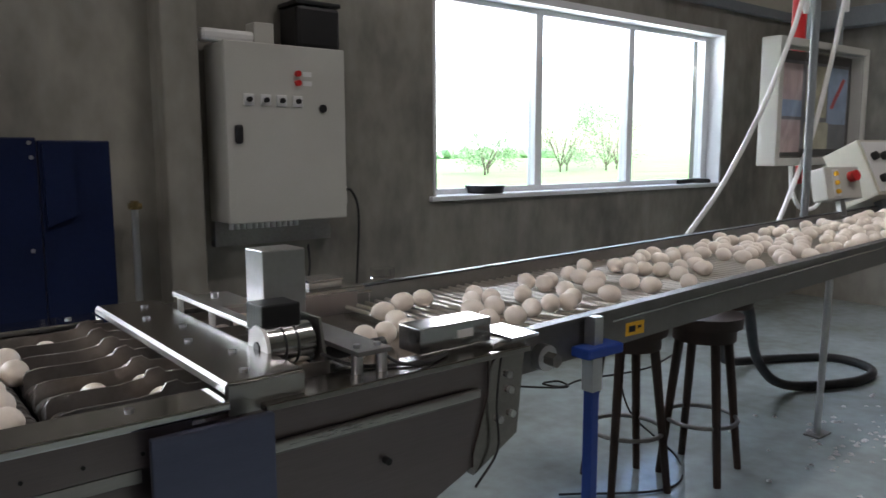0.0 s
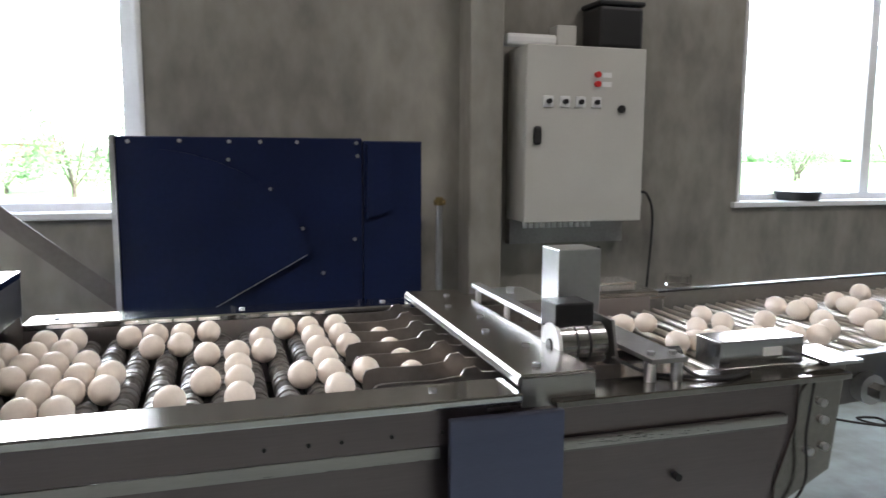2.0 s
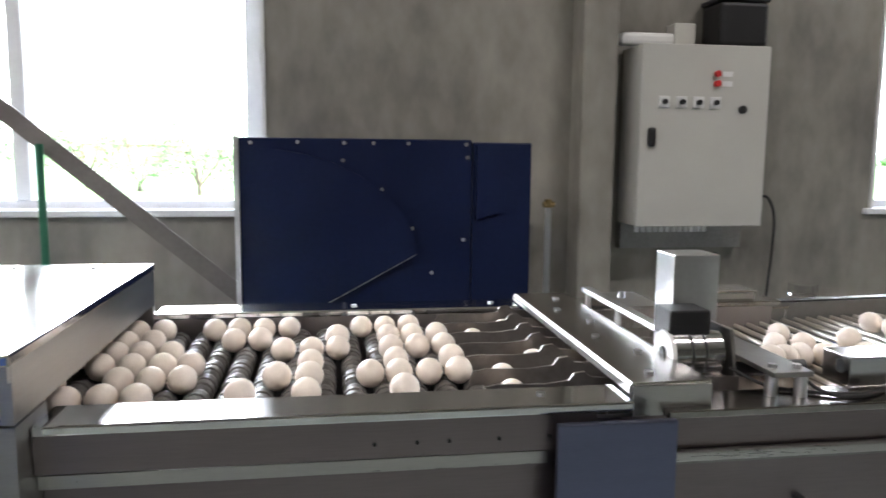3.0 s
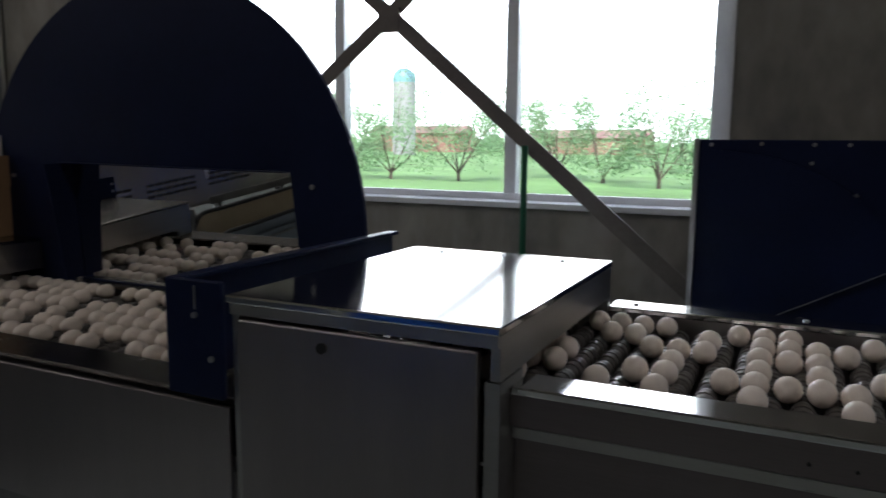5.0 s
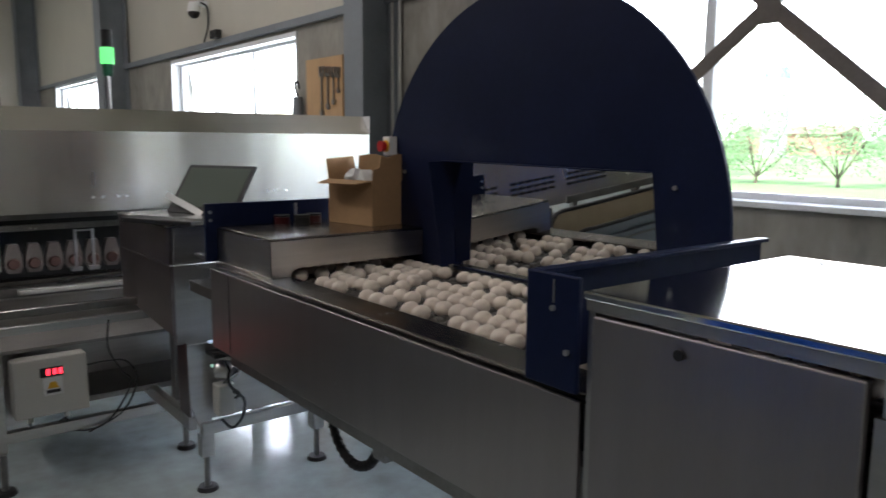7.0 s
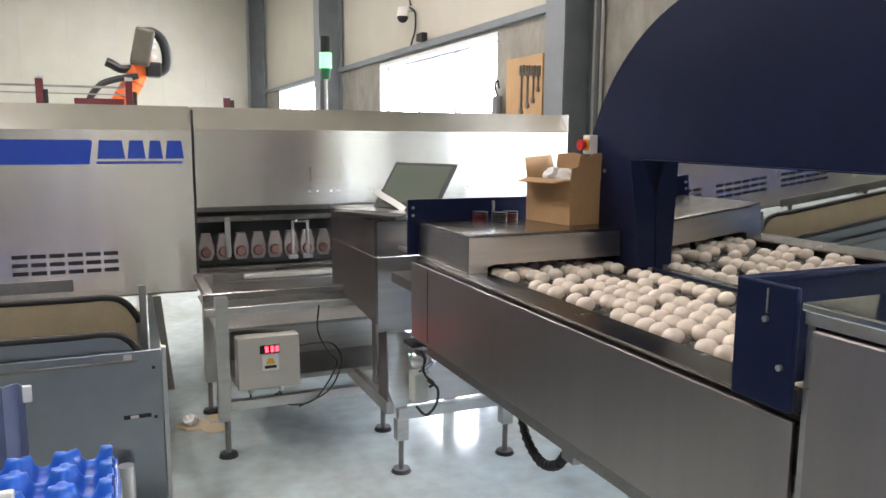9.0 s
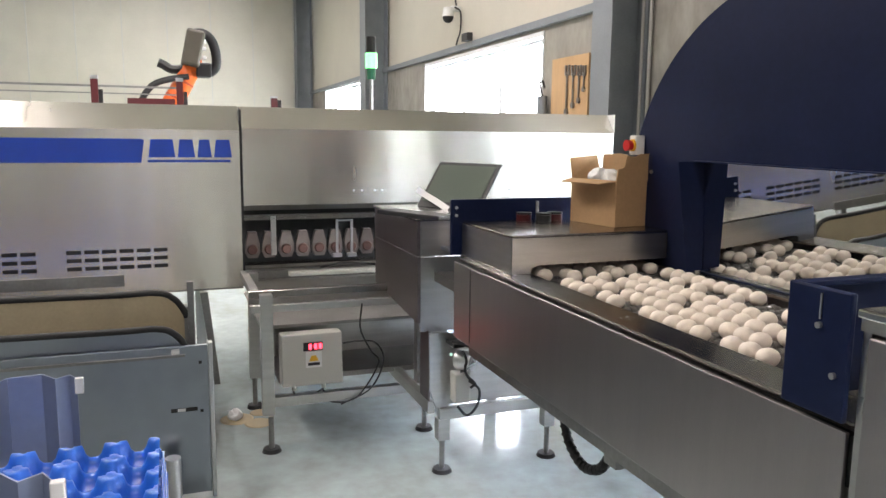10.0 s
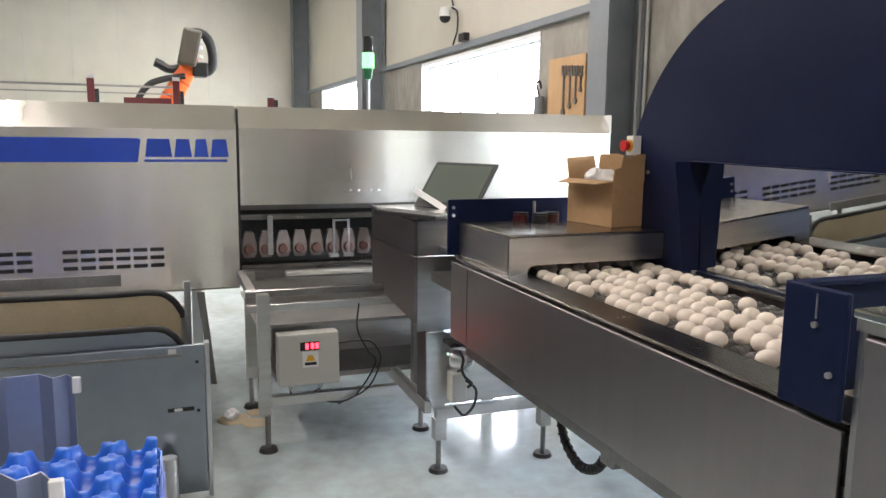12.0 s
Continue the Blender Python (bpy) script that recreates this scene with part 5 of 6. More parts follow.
def end_module():
    t = thing("transfer_unit", "stainless steel transfer unit joining egg table and grader", "machine")
    # front side takes the darkened steel as shade; the end panels stay lighter
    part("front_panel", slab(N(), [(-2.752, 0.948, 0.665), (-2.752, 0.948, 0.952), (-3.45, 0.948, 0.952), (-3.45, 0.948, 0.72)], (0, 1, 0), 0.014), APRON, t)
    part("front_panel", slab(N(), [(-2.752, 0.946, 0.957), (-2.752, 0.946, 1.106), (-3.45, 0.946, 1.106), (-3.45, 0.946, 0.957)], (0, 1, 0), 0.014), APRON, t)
    part("end_panel", cube(-2.766, 0.963, 0.955, -2.75, 1.74, 1.106), STEEL, t)
    part("end_panel", cube(-2.768, 0.963, 0.625, -2.752, 1.74, 0.950), STEEL, t)
    part("top", cube(-3.46, 0.938, 1.1065, -2.742, 1.76, 1.116, bevel=0.002), STEEL_LIP, t)
    part("rear_panel", cube(-3.45, 1.745, 0.62, -2.77, 1.76, 1.106), STEEL_DARK, t)
    part("latch", cube(-2.748, 1.05, 0.985, -2.62, 1.08, 1.0, bevel=0.003), ALU, t)
    part("leg_plate", slab(N(), [(-2.70, 0.985, 0.63), (-2.70, 1.075, 0.63), (-2.70, 1.075, 0.26), (-2.70, 1.03, 0.26), (-2.70, 0.99, 0.38)], (-1, 0, 0), 0.012), STEEL, t)
    part("cross_beam", cube(-2.715, 1.03, 0.245, -2.68, 1.60, 0.295, bevel=0.002), STEEL, t)
    part("web_sheet", slab(N(), [(-2.718, 1.076, 0.62), (-2.718, 1.60, 0.62), (-2.718, 1.60, 0.30), (-2.718, 1.076, 0.30)], (-1, 0, 0), 0.004), STEEL, t)
    for y in (1.05, 1.565):
        part("leg", cube(-2.73, y - 0.026, 0.15, -2.68, y + 0.026, 0.245), STEEL, t)
        f = part("foot", rod(N(), (-2.705, y, 0), (-2.705, y, 0.016), 0.045, 18, 0.038), BLACK, t, smooth=True)
        part("spindle", rod(N(), (-2.705, y, 0.016), (-2.705, y, 0.15), 0.012, 12), STEEL_DARK, f)
    part("leg", cube(-3.40, 1.55, 0, -3.35, 1.60, 0.62), STEEL, t)
    part("side_beam", cube(-3.36, 0.988, 0.262, -2.722, 1.022, 0.318, bevel=0.003), STEEL, t)
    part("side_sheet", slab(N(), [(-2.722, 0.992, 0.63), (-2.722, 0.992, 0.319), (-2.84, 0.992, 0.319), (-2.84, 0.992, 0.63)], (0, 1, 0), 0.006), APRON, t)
    part("inner_post", cube(-3.02, 1.02, 0.319, -2.97, 1.07, 0.64), STEEL_DARK, t)
    part("motor_hood", slab(N(), [(-2.60, 1.09, 0.475), (-2.57, 1.10, 0.49), (-2.565, 1.14, 0.515), (-2.60, 1.165, 0.53), (-2.64, 1.165, 0.50)], (0, 0, 1), 0.012), POLISHED, t)
    part("motor_cable", tube(N(), curve_pts([(-2.64, 1.07, 0.60), (-2.60, 1.09, 0.605), (-2.57, 1.13, 0.59), (-2.565, 1.15, 0.56), (-2.59, 1.15, 0.54)], 8), 0.008), RUBBER, t, smooth=True)
    part("motor_cable", tube(N(), curve_pts([(-2.60, 1.10, 0.57), (-2.57, 1.105, 0.54), (-2.57, 1.10, 0.50), (-2.585, 1.12, 0.46), (-2.58, 1.15, 0.43), (-2.59, 1.135, 0.41)], 8), 0.006), RUBBER, t, smooth=True)
    part("drive_bracket", cube(-2.70, 1.06, 0.585, -2.60, 1.11, 0.60, bevel=0.002), BLACK, t)
    part("motor", rod(N(), (-2.66, 1.10, 0.52), (-2.60, 1.15, 0.52), 0.04, 20), ALU, t, smooth=True)
    part("motor_box", cube(-2.67, 1.07, 0.34, -2.60, 1.14, 0.47, bevel=0.006), CAB_GREY, t)
    part("motor_cable", tube(N(), curve_pts([(-2.60, 1.13, 0.44), (-2.58, 1.17, 0.40), (-2.58, 1.16, 0.33), (-2.59, 1.12, 0.29), (-2.60, 1.08, 0.33)], 8), 0.006), RUBBER, t, smooth=True)
    part("indicator", rod(N(), (-2.62, 1.055, 0.555), (-2.615, 1.055, 0.555), 0.006, 8), glow("green_dot", (0.6, 1.0, 0.8), 0.08), t)
    part("drip_funnel", rod(N(), (-2.30, 1.36, 0.56), (-2.30, 1.36, 0.63), 0.03, 14, 0.09), STEEL, t, smooth=True)
    # laptop on top
    l = thing("laptop", "open black laptop standing on the steel unit", "laptop")
    l.matrix_world = pose(-2.925, 1.136, 1.117, 0, 0, 26) @ Matrix.Diagonal((1.2, 1.1, 1.14, 1))
    part("base", cube(-0.16, -0.22, 0, 0.16, 0.0, 0.018, bevel=0.004), BLACK, l)
    part("keyboard", cube(-0.14, -0.14, 0.018, 0.14, -0.02, 0.0195), POLISHED, l)
    sc = pose(0, 0.0, 0.016, -38, 0, 0)
    part("lid", cube(-0.16, 0.0, 0.004, 0.16, 0.008, 0.232, bevel=0.003, m=sc), RUBBER, l)
    part("screen", cube(-0.143, -0.002, 0.034, 0.143, -0.0005, 0.216, m=sc), SCREEN, l, "dim grey-green screen")
    # white strip modelled in place of the bright glare on the screen
    c = thing("glare_strip", "curled white strip shaped as the glare in the open laptop", "paper")
    c.matrix_world = l.matrix_world
    b = N()
    rows = []
    for k in range(13):
        f = k / 12
        x, z = -0.150 + 0.19 * f, 0.080 - 0.068 * f ** 0.75
        y = -0.012 + 0.055 * f * (1 - f) - 0.03 * f
        rows.append([b.verts.new((x + dx, y - dy, z + dz)) for dx, dy, dz in ((0, 0, 0), (0.006, -0.012, 0.020), (0.006, -0.0132, 0.0202), (0, -0.0015, 0.0002))])
    for p0, p1 in zip(rows, rows[1:]):
        for q in range(4):
            b.faces.new((p0[q], p1[q], p1[(q + 1) % 4], p0[(q + 1) % 4]))
    part("strip", b, PALE, c, smooth=True)
    n = thing("paper_note", "white sheet of paper lying beside the laptop", "paper")
    part("sheet", cube(-2.87, 1.02, 1.1165, -2.77, 1.20, 1.118), PALE, n)


SCREEN = glow("laptop_screen", (0.20, 0.24, 0.19), 0.006)
SCREEN.node_tree.nodes["Principled BSDF"].inputs["Base Color"].default_value = (0.10, 0.12, 0.10, 1)
SCREEN.node_tree.nodes["Principled BSDF"].inputs["Roughness"].default_value = 0.10
SCREEN.node_tree.nodes["Principled BSDF"].inputs["Specular IOR Level"].default_value = 0.5
end_module()


# ---- tray rack before the grader ----
def tray_rack():
    t = thing("tray_rack", "grey steel tray rack with black-edged rails", "rack")
    X = -2.79
    part("side_sheet", cube(X - 0.02, -2.6, 0.02, X, 0.085, 0.635, bevel=0.002), RACK_STEEL, t)
    part("corner_post", cube(X - 0.03, 0.087, 0, X + 0.01, 0.104, 0.645, bevel=0.003), ALU, t)
    for z, x in ((0.705, X - 0.03), (0.815, X - 0.20)):
        pts = curve_pts([(x, -2.6, z + 0.02), (x, -1.2, z + 0.01), (x, -0.3, z), (x, -0.10, z), (x, -0.03, z - 0.03), (x, 0.01, z - 0.09), (x, 0.015, z - 0.11)], 8)
        part("edge_rail", tube(N(), pts, 0.013, 10), RUBBER, t, "black rubber edging", smooth=True)
        part("rail_sheet", slab(N(), [(x, -2.6, z - 0.20), (x, -2.6, z + 0.015), (x, -0.3, z), (x, -0.10, z), (x, -0.03, z - 0.03), (x, 0.005, z - 0.10), (x, 0.005, z - 0.20)], (-1, 0, 0), 0.004), RACK_STEEL if z < 0.75 else TAN, t)
    part("ledge", cube(X, -2.6, 0.595, X + 0.012, 0.0, 0.605), STEEL_DARK, t)
    part("sticker", cube(X, -0.05, 0.60, X + 0.0015, -0.02, 0.625), PALE, t)
    part("slot", cube(X, -0.06, 0.368, X + 0.002, 0.04, 0.384), BLACK, t)
    part("slot_bolt", cube(X + 0.002, -0.035, 0.370, X + 0.004, -0.005, 0.382), PALE, t)
    for y, z in ((0.05, 0.56), (0.05, 0.36)):
        part("hole", cube(X, y, z, X + 0.002, y + 0.012, z + 0.012), BLACK, t)
    part("back_sheet", cube(-4.0, -2.6, 0.02, -3.9, 0.05, 0.55), STEEL_DARK, t)
    part("tray_shelf", cube(-3.9, -2.6, 0.57, X - 0.25, -0.03, 0.585), STEEL_DARK, t)
    part("upper_sheet", cube(-3.06, -2.6, 0.838, -3.05, -0.22, 0.885), STEEL_DARK, t)
    part("hinge_post", cube(-2.98, 0.02, 0.55, -2.955, 0.045, 0.86), STEEL_DARK, t)
    part("floor_tube", rod(N(), (X + 0.09, -0.06, 0.0), (X + 0.09, -0.06, 0.22), 0.03, 16), ALU, t, smooth=True)


RACK_STEEL = node_material("bluish_rack_steel", (0.33, 0.36, 0.41), 0.30, 1.0, var=0.10, scale=2.2, fine=9, bump=0.01, rough_var=0.06)
TAN = node_material("tan_board", (0.42, 0.34, 0.22), 0.6, var=0.1)
tray_rack()


def ramp01(s):
    s = min(1, max(0, s))
    return s * s * (3 - 2 * s)


def tray_mesh():
    """A moulded egg tray: a grid of cups and posts."""
    n, p, h = 5, 0.065, 0.050
    q = 12
    N_ = n * q + 1
    verts, faces = [], []
    for top in (0, 1):
        for i in range(N_):
            for j in range(N_):
                u, v = i / q, j / q
                du, dv = u - round(u), v - round(v)
                a, b = 0.5 + 0.5 * math.cos(2 * math.pi * du), 0.5 + 0.5 * math.cos(2 * math.pi * dv)
                post = ramp01((a * b - 0.12) / 0.40)
                ridge = ramp01((max(a, b) - 0.45) / 0.45)
                dimple = 0.10 * ramp01((0.09 - math.hypot(du, dv)) / 0.05)
                z = h * (0.58 * ridge + 0.42 * post - dimple) - (0.003 if top else 0)
                verts.append((u * p, v * p, z))
    for top in (0, 1):
        o = top * N_ * N_
        for i in range(N_ - 1):
            for j in range(N_ - 1):
                f = (o + i * N_ + j, o + (i + 1) * N_ + j, o + (i + 1) * N_ + j + 1, o + i * N_ + j + 1)
                faces.append(f if not top else f[::-1])
    me = bpy.data.meshes.new("tray")
    me.from_pydata(verts, [], faces)
    me.materials.append(TRAY_BLUE)
    me.shade_smooth()
    return me


TRAY_BLUE = node_material("blue_tray_plastic", (0.02, 0.14, 0.62), 0.32, var=0.1, scale=10, fine=60, bump=0.02)
CLEAR_GREY = node_material("bluish_sheet", (0.25, 0.29, 0.42), 0.38, 0.35, var=0.08, scale=4, fine=50)


def trays():
    me = tray_mesh()
    for s, (x0, y0, zt, n) in enumerate(((-1.0, -0.385, 0.922, 12), (-1.0, -0.725, 0.922, 12))):
        for k in range(n):
            t = thing("egg_tray", "bright blue plastic egg tray stacked on others", "egg tray", "stacked egg trays")
            t.location = (x0 + 0.003 * (k % 2), y0 + 0.002 * (k % 3), zt - k * 0.018)
            ob = new("tray", me)
            ob.parent = t
            b = N()
            for a in ((-0.006, -0.006, 0.331, -0.003), (-0.006, 0.328, 0.331, 0.331), (-0.006, -0.003, -0.003, 0.328), (0.328, -0.003, 0.331, 0.328)):
                box(b, a[0], a[1], 0.0, a[2], a[3], 0.022)
            part("rim", b, TRAY_BLUE, t)
        st = thing("tray_stand", "low grey steel stand under the egg trays", "stand")
        part("deck", cube(x0 - 0.02, y0 - 0.02, zt - n * 0.018 - 0.02, x0 + 0.345, y0 + 0.335, zt - n * 0.018 + 0.015), STEEL_DARK, st)
        for dx in (0.0, 0.30):
            for dy in (0.0, 0.30):
                part("leg", cube(x0 + dx, y0 + dy, 0, x0 + dx + 0.02, y0 + dy + 0.02, zt - n * 0.018 - 0.02), STEEL_DARK, st)
    for k in range(8):
        t = thing("egg_tray", "bright blue plastic egg tray lying on the rack", "egg tray", "egg trays on the rack")
        t.location = (-3.40, -0.39 - k * 0.334, 0.588)
        ob = new("tray", me)
        ob.parent = t
    # upright guide sheets round the trays
    for (x, ya, yb, za, zb) in ((-1.35, -0.42, -0.217, 0.30, 0.975), (-0.66, -0.36, -0.165, 0.28, 1.064)):
        g = thing("guide_sheet", "upright bluish steel guide beside the trays", "guide", "tray guides")
        w = yb - ya
        pts = [(x + dx * 0.05, ya + f * w, zb - dz) for f, dx, dz in ((0, 0.1, 0.012), (0.14, -0.5, 0.008), (0.22, -0.2, 0.006), (0.36, -1.0, 0.002), (0.66, -1.0, 0.0), (0.80, -0.35, 0.002), (0.92, -0.6, 0.0), (1.0, 0.0, 0.0))]
        b = N()
        up, dn = [b.verts.new(p) for p in pts], [b.verts.new((p[0], p[1], 0.0)) for p in pts]
        up2, dn2 = [b.verts.new((p[0] - 0.004, p[1], p[2])) for p in pts], [b.verts.new((p[0] - 0.004, p[1], 0.0)) for p in pts]
        for k in range(7):
            b.faces.new((up[k], up[k + 1], dn[k + 1], dn[k]))
            b.faces.new((up2[k], dn2[k], dn2[k + 1], up2[k + 1]))
            b.faces.new((up[k], up2[k], up2[k + 1], up[k + 1]))
        b.faces.new((up[7], up2[7], dn2[7], dn[7]))
        b.faces.new((up[0], dn[0], dn2[0], up2[0]))
        part("sheet", b, CLEAR_GREY, g)
        part("edge_cap", cube(x - 0.006, yb - 0.004, zb - 0.03, x + 0.006, yb + 0.012, zb + 0.002, bevel=0.002), PALE, g)


trays()


# ---- behind and above the grader ----
OLIVE = node_material("dark_olive_cover", (0.075, 0.065, 0.05), 0.45, var=0.15)
ORANGE_DARK = node_material("worn_orange", (0.42, 0.06, 0.012), 0.45, var=0.1)
ORANGE = node_material("robot_orange", (0.75, 0.13, 0.015), 0.35, var=0.06)


def robot():
    t = thing("robot_arm", "orange and black industrial robot arm behind the grader", "robot", at=(-9.0, 0.0, 0))
    part("pedestal", rod(N(), (0, -0.3, 0), (0, -0.2, 1.5), 0.22, 20, 0.18), ORANGE, t, smooth=True)
    part("lower_arm", rod(N(), (0, -0.2, 1.4), (0, 0.29, 2.28), 0.13, 18, 0.10), ORANGE, t, smooth=True)
    part("elbow", rod(N(), (-0.12, 0.27, 2.27), (0.10, 0.27, 2.27), 0.10, 20), ORANGE, t, smooth=True)
    b = N()
    box(b, -0.16, -0.10, -0.20, 0.2, 0.10, 0.20, bevel=0.03, m=pose(0.05, 0.275, 2.43, -12, 0, 0))
    part("motor_housing", b, OLIVE, t, "dark grey motor cover")
    part("fore_arm", tube(N(), curve_pts([(0, 0.30, 2.61), (0, 0.40, 2.61), (0, 0.49, 2.53), (0, 0.53, 2.38), (0, 0.52, 2.24), (0, 0.45, 2.17)], 6), 0.055, 10), BLACK, t, smooth=True)
    part("wrist", cube(-0.12, 0.30, 2.12, 0.12, 0.47, 2.28, bevel=0.02), BLACK, t)
    for z in (2.34, 2.44, 2.52):
        part("fitting", cube(0.0, 0.375, z - 0.02, 0.08, 0.42, z + 0.02, bevel=0.006), PALE, t)
    for f in (0.35, 0.55, 0.75):
        c0 = Vector((0, -0.2 + 0.49 * f, 1.4 + 0.88 * f))
        d0 = Vector((0, 0.49, 0.88)).normalized() * 0.012
        part("arm_band", rod(N(), c0 - d0, c0 + d0, 0.13 - 0.024 * f, 18), ORANGE_DARK, t, smooth=True)
    part("gripper", tube(N(), curve_pts([(0, 0.20, 2.22), (0, 0.05, 2.20), (0, -0.05, 2.25), (0, -0.10, 2.27)], 6), 0.05, 8), BLACK, t, smooth=True)
    part("hose", tube(N(), curve_pts([(0.1, 0.22, 2.12), (0.1, 0.0, 2.08), (0.1, -0.18, 2.0), (0.1, -0.30, 1.80), (0.1, -0.32, 1.5)], 8), 0.035, 8), RUBBER, t, smooth=True)
    f = thing("safety_fence", "rail fence with red posts round the robot", "fence")
    for y in (-2.4, -0.78, 0.10, 1.15):
        p = part("post", cube(-8.04, y * 0.9 - 0.02, 0, -7.98, y * 0.9 + 0.045, 2.00 if y < 1 else 1.86), MAROON, f, "dark red post")
        part("cap", cube(-8.045, y * 0.9 - 0.023, 2.0 if y < 1 else 1.86, -7.975, y * 0.9 + 0.048, 2.035 if y < 1 else 1.88), ALU, p)
        part("side_bar", cube(-8.03, y * 0.9 + 0.047, 0, -7.99, y * 0.9 + 0.085, 1.90 if y < 1 else 1.84), BLACK, p)
    part("rail", cube(-8.03, -4.5, 1.925, -8.0, 0.10, 1.945), STEEL_DARK, f)
    part("rail", cube(-8.03, -4.5, 1.86, -8.0, 0.10, 1.872), STEEL_DARK, f)
    part("frame", cube(-8.6, -0.42, 1.78, -8.55, 0.06, 1.85), MAROON, f)


robot()


def signal_tower():
    t = thing("signal_lamp", "signal tower with a lit green lamp on the grader", "lamp", at=(-5.0, 1.332, 0))
    part("pole", rod(N(), (0, 0, 1.622), (0, 0, 1.86), 0.013, 12), ALU, t, smooth=True)
    part("foot", rod(N(), (0, 0, 1.62), (0, 0, 1.65), 0.03, 14), BLACK, t)
    part("socket", rod(N(), (0, 0, 1.86), (0, 0, 1.935), 0.028, 16, 0.034), GREEN, t, smooth=True)
    part("lens", rod(N(), (0, 0, 1.936), (0, 0, 2.04), 0.042, 20), glow("green_lens", (0.14, 0.90, 0.20), 0.26), t, "lit green lens", smooth=True)
    part("cap", rod(N(), (0, 0, 2.041), (0, 0, 2.15), 0.034, 16), BLACK, t, smooth=True)


signal_tower()


def wall_things():
    t = thing("tool_board", "plywood board with hanging spanners on the wall", "tool board")
    part("board", cube(-6.76, 3.690, 1.20, -6.04, 3.716, 2.262, bevel=0.003), PLYWOOD, t)
    for i, (x, z0, z1, r) in enumerate(((-6.42, 1.70, 2.15, 0.026), (-6.30, 1.76, 2.14, 0.024), (-6.19, 1.80, 2.13, 0.022), (-6.10, 1.90, 2.12, 0.018))):
        w = thing("spanner", "dark steel spanner hanging on the tool board", "spanner", "spanners on the board")
        b = N()
        box(b, x - 0.4 * r, 3.672, z0 + 0.04, x + 0.4 * r, 3.686, z1 - 0.03)
        rod(b, (x, 3.670, z0 + 0.03), (x, 3.688, z0 + 0.03), r * 1.3, 14)
        box(b, x - 1.7 * r, 3.670, z1 - 0.045, x - 0.7 * r, 3.688, z1 + 0.03, bevel=0.004)
        box(b, x + 0.7 * r, 3.670, z1 - 0.045, x + 1.7 * r, 3.688, z1 + 0.03, bevel=0.004)
        box(b, x - 1.7 * r, 3.671, z1 - 0.07, x + 1.7 * r, 3.687, z1 - 0.04, bevel=0.004)
        part("spanner_body", b, STEEL_DARK, w)
        part("peg", rod(N(), (x, 3.66, z1 - 0.06), (x, 3.69, z1 - 0.06), 0.006, 8), STEEL_DARK, w)
    e = thing("fire_extinguisher", "small grey cylinder with a curved hose on the wall", "extinguisher")
    part("bottle", rod(N(), (-6.86, 3.64, 1.55), (-6.86, 3.64, 1.90), 0.06, 16, 0.05), GREY_STEEL, e, smooth=True)
    part("hose", tube(N(), curve_pts([(-6.86, 3.64, 1.90), (-6.88, 3.62, 2.02), (-6.82, 3.62, 2.05), (-6.78, 3.62, 1.98)], 6), 0.012), RUBBER, e, smooth=True)
    c = thing("dome_camera", "white dome camera on the upper wall with a hanging cable", "camera")
    part("bracket", cube(-9.60, 3.62, 3.16, -9.50, 3.75, 3.22), PALE, c)
    part("housing", rod(N(), (-9.55, 3.58, 3.08), (-9.55, 3.58, 3.20), 0.085, 20, 0.06), PALE, c, smooth=True)
    b = N()
    bmesh.ops.create_uvsphere(b, u_segments=20, v_segments=10, radius=0.075, matrix=Matrix.Translation((-9.55, 3.58, 3.07)))
    part("dome", b, BLACK, c, smooth=True)
    part("cable", tube(N(), curve_pts([(-9.5, 3.66, 3.2), (-9.40, 3.70, 3.12), (-9.42, 3.71, 2.9), (-9.52, 3.71, 2.78), (-9.55, 3.70, 2.71)], 8), 0.012), RUBBER, c, smooth=True)
    part("cable", tube(N(), curve_pts([(-9.6, 3.72, 3.22), (-9.75, 3.73, 3.5), (-9.8, 3.73, 3.9)], 6), 0.012), RUBBER, c, smooth=True)
    for x in (-5.20, -5.09):
        q = thing("wall_pipe", "thin pale conduit running up the concrete wall", "pipe", "wall conduits")
        part("pipe", rod(N(), (x, 3.69, 0.9), (x, 3.69, 6.0), 0.014, 10), CAB_GREY, q, smooth=True)
    b = thing("wall_box", "small black box on the wall rail", "box")
    part("case", cube(-9.1, 3.60, 2.70, -8.9, 3.68, 2.80, bevel=0.006), BLACK, b)
    m = thing("broken_egg", "broken egg with spilt yolk on the floor", "egg")
    s = N()
    for a in ((0.0, 0.0, 0.085), (0.09, 0.10, 0.07), (-0.06, 0.12, 0.05)):
        rod(s, (-3.62 + a[0], 0.25 + a[1], 0.0005), (-3.62 + a[0], 0.25 + a[1], 0.003), a[2], 18, a[2] * 0.9)
    part("spill", s, TAN, m)
    s = N()
    bmesh.ops.create_icosphere(s, subdivisions=3, radius=0.035, matrix=Matrix.Translation((-3.62, 0.24, 0.022)))
    for v in s.verts:
        v.co += Vector(noise.noise_vector(v.co * 40)) * 0.012
        v.co.z = max(v.co.z, 0.002)
    part("shell", s, PALE, m)
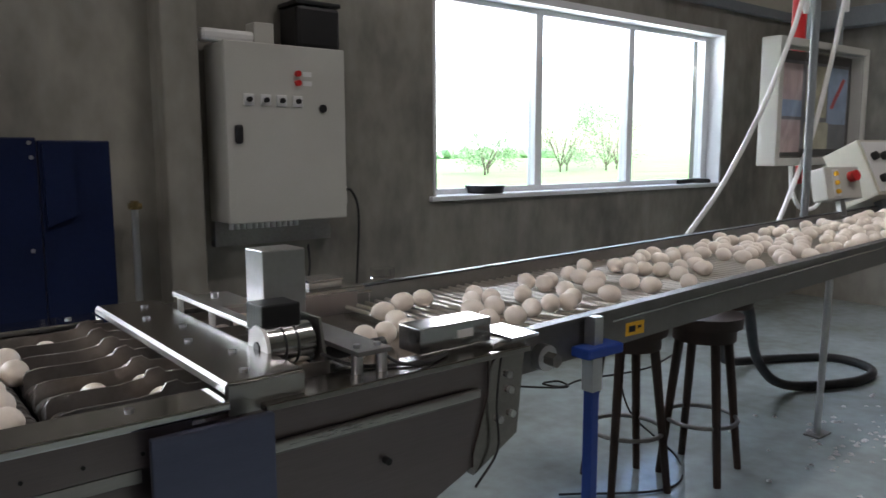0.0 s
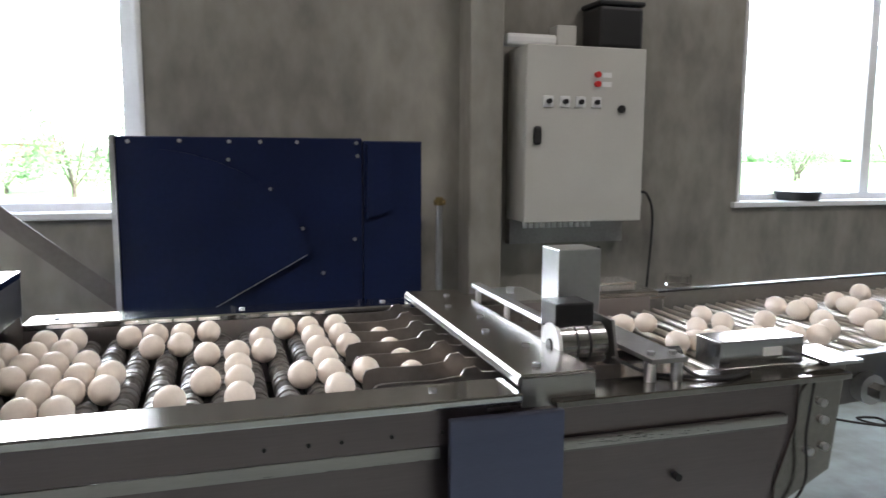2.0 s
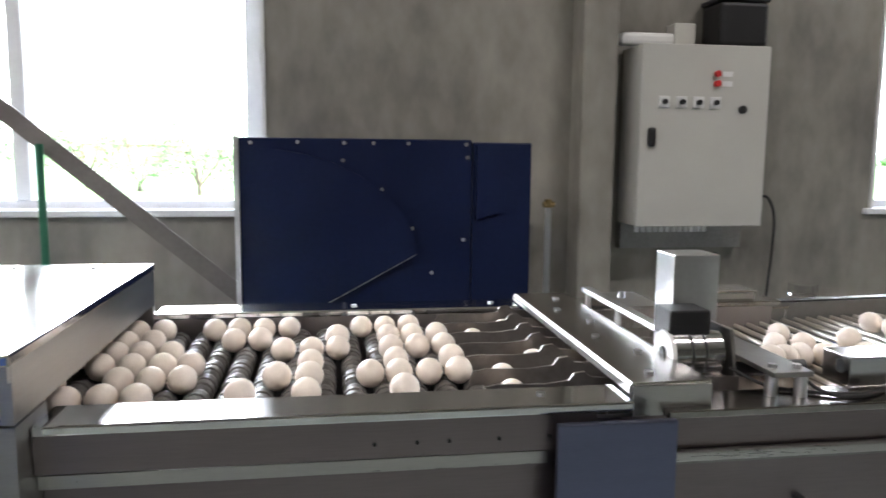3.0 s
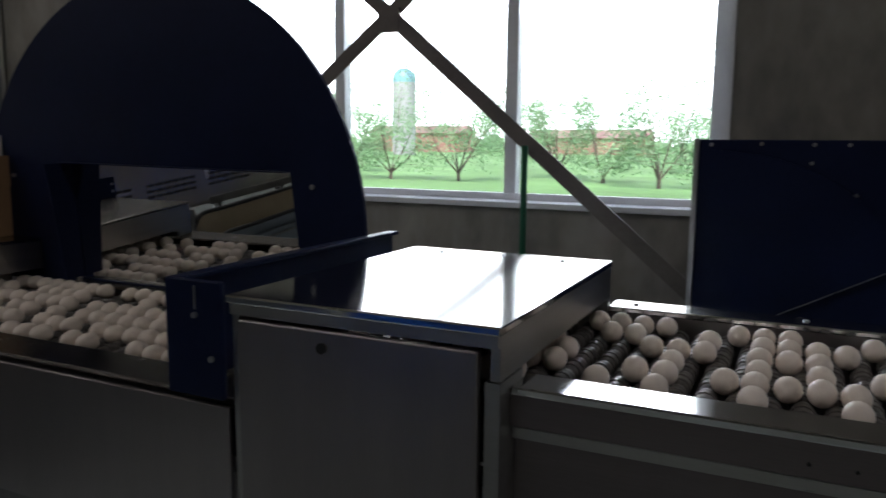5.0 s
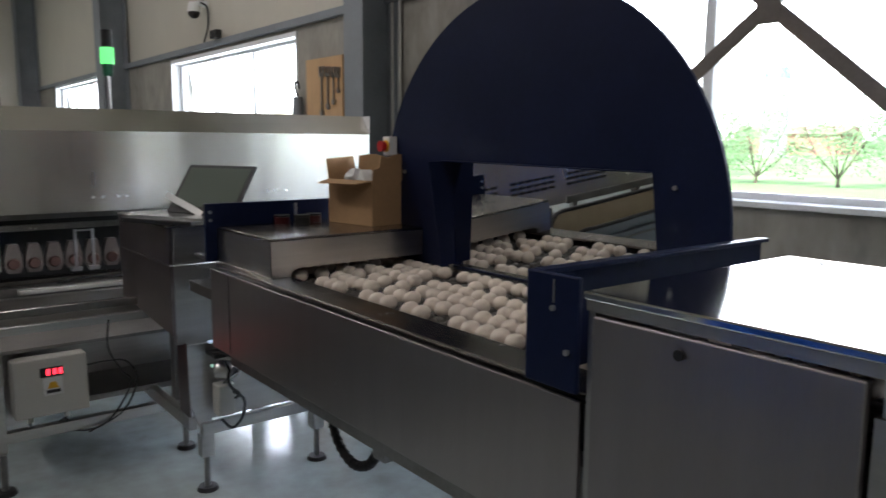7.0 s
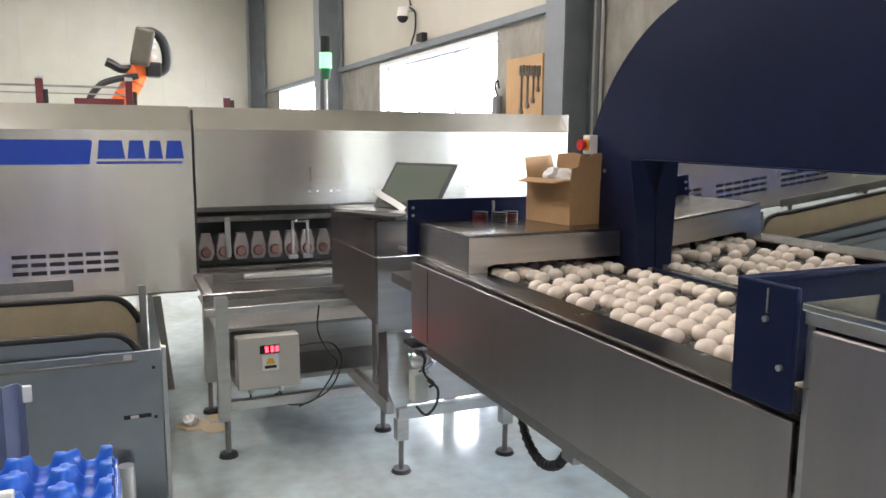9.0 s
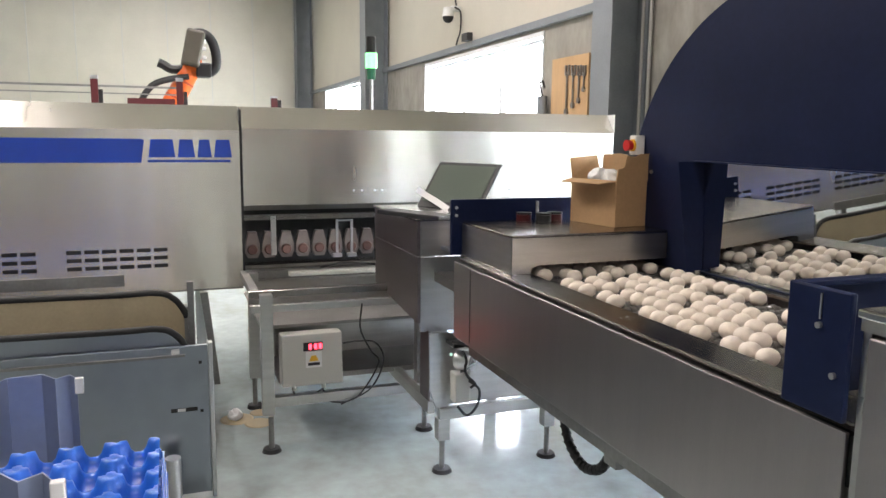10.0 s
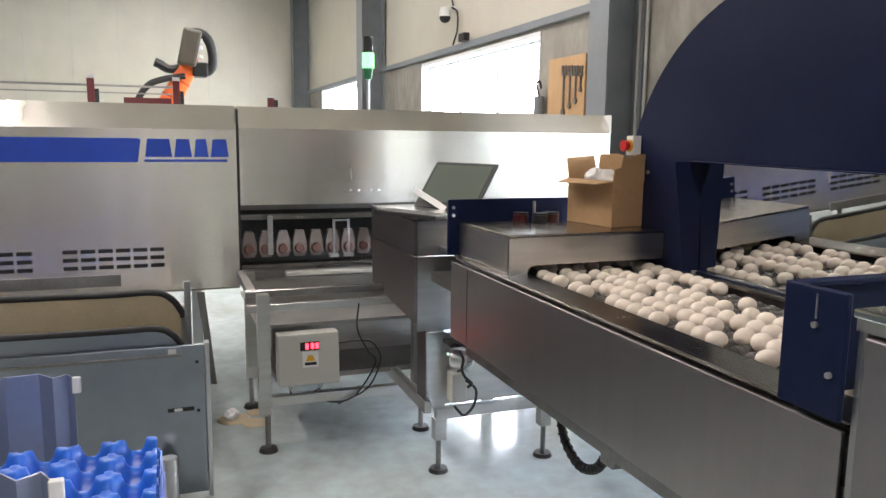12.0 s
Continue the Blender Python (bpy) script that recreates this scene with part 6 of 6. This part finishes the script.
    for lx, ly in HALL_TUBES:
        l = thing("ceiling_light", "unseen white fluorescent ceiling light above the hall", "lamp", "hall lights")
        part("housing", cube(lx - 1.22, ly - 0.17, 5.64, lx + 1.22, ly + 0.17, 5.72), PALE, l)
        part("hanger", rod(N(), (lx, ly, 5.72), (lx, ly, Z_TOP), 0.01, 8), ALU, l)


PLYWOOD = node_material("plywood", (0.52, 0.33, 0.17), 0.6, var=0.12, scale=3, fine=30, stretch=(1, 1, 0.2))
wall_things()


# ---- what moves ----
STEPS = [0.0, 2.0, 4.0, 6.0, 8.0, 10.0, 12.0]


def motions():
    for ob, x, y, dz in MOVERS:
        m = ob.rotation_euler.to_matrix().to_4x4()
        times = [k * 0.5 for k in range(25)]
        rows = []
        for t in times:
            xt = x - SPEED * t
            # eggs slide faster down the lanes of the aligner
            xt = xt if xt < 0.46 or y == 0.0 else 0.46 + (xt - 0.46) * 1.6
            xt = line_x(xt) - (0.0 if y == 0.0 or xt > -0.5 else 0.0035 * (y - LANE0) / LANE)
            dip = 0.0 if y == 0.0 else 0.014 * ramp01((xt - 0.47) / 0.06)
            rows.append((t, Matrix.Translation((xt, y if y == 0.0 else line_y(xt, y), egg_height(xt) + dz - dip)) @ m))
        walk(ob, rows)
    for ob, x in RODS:
        rows = []
        for t in STEPS:
            xt = x - INFEED_SPEED * t
            rows.append((t, Matrix.Translation((xt, infeed_y(xt, 0) + 0.008, infeed_z(max(xt, 1.22)) - 0.026 - 0.9 * max(0, 1.22 - xt) ** 1.0 * 0.12))))
        walk(ob, rows)
    for ob, x, y in INFEED:
        m = ob.rotation_euler.to_matrix().to_4x4()
        rows = []
        for k in range(13):
            t = k * 1.0
            xt = x - INFEED_SPEED * t
            lane = LANE0 + LANE * min(5, max(2, round((y - LANE0) / LANE)))
            s = ramp01((1.36 - xt) / 0.2)
            xt = xt if xt > 0.95 else 0.95 + (xt - 0.95) * 0.6
            rows.append((t, Matrix.Translation((xt, y + (lane - y) * s, infeed_z(max(xt, 1.25)) - 0.014 * ramp01((1.30 - xt) / 0.12))) @ m))
        walk(ob, rows)


motions()
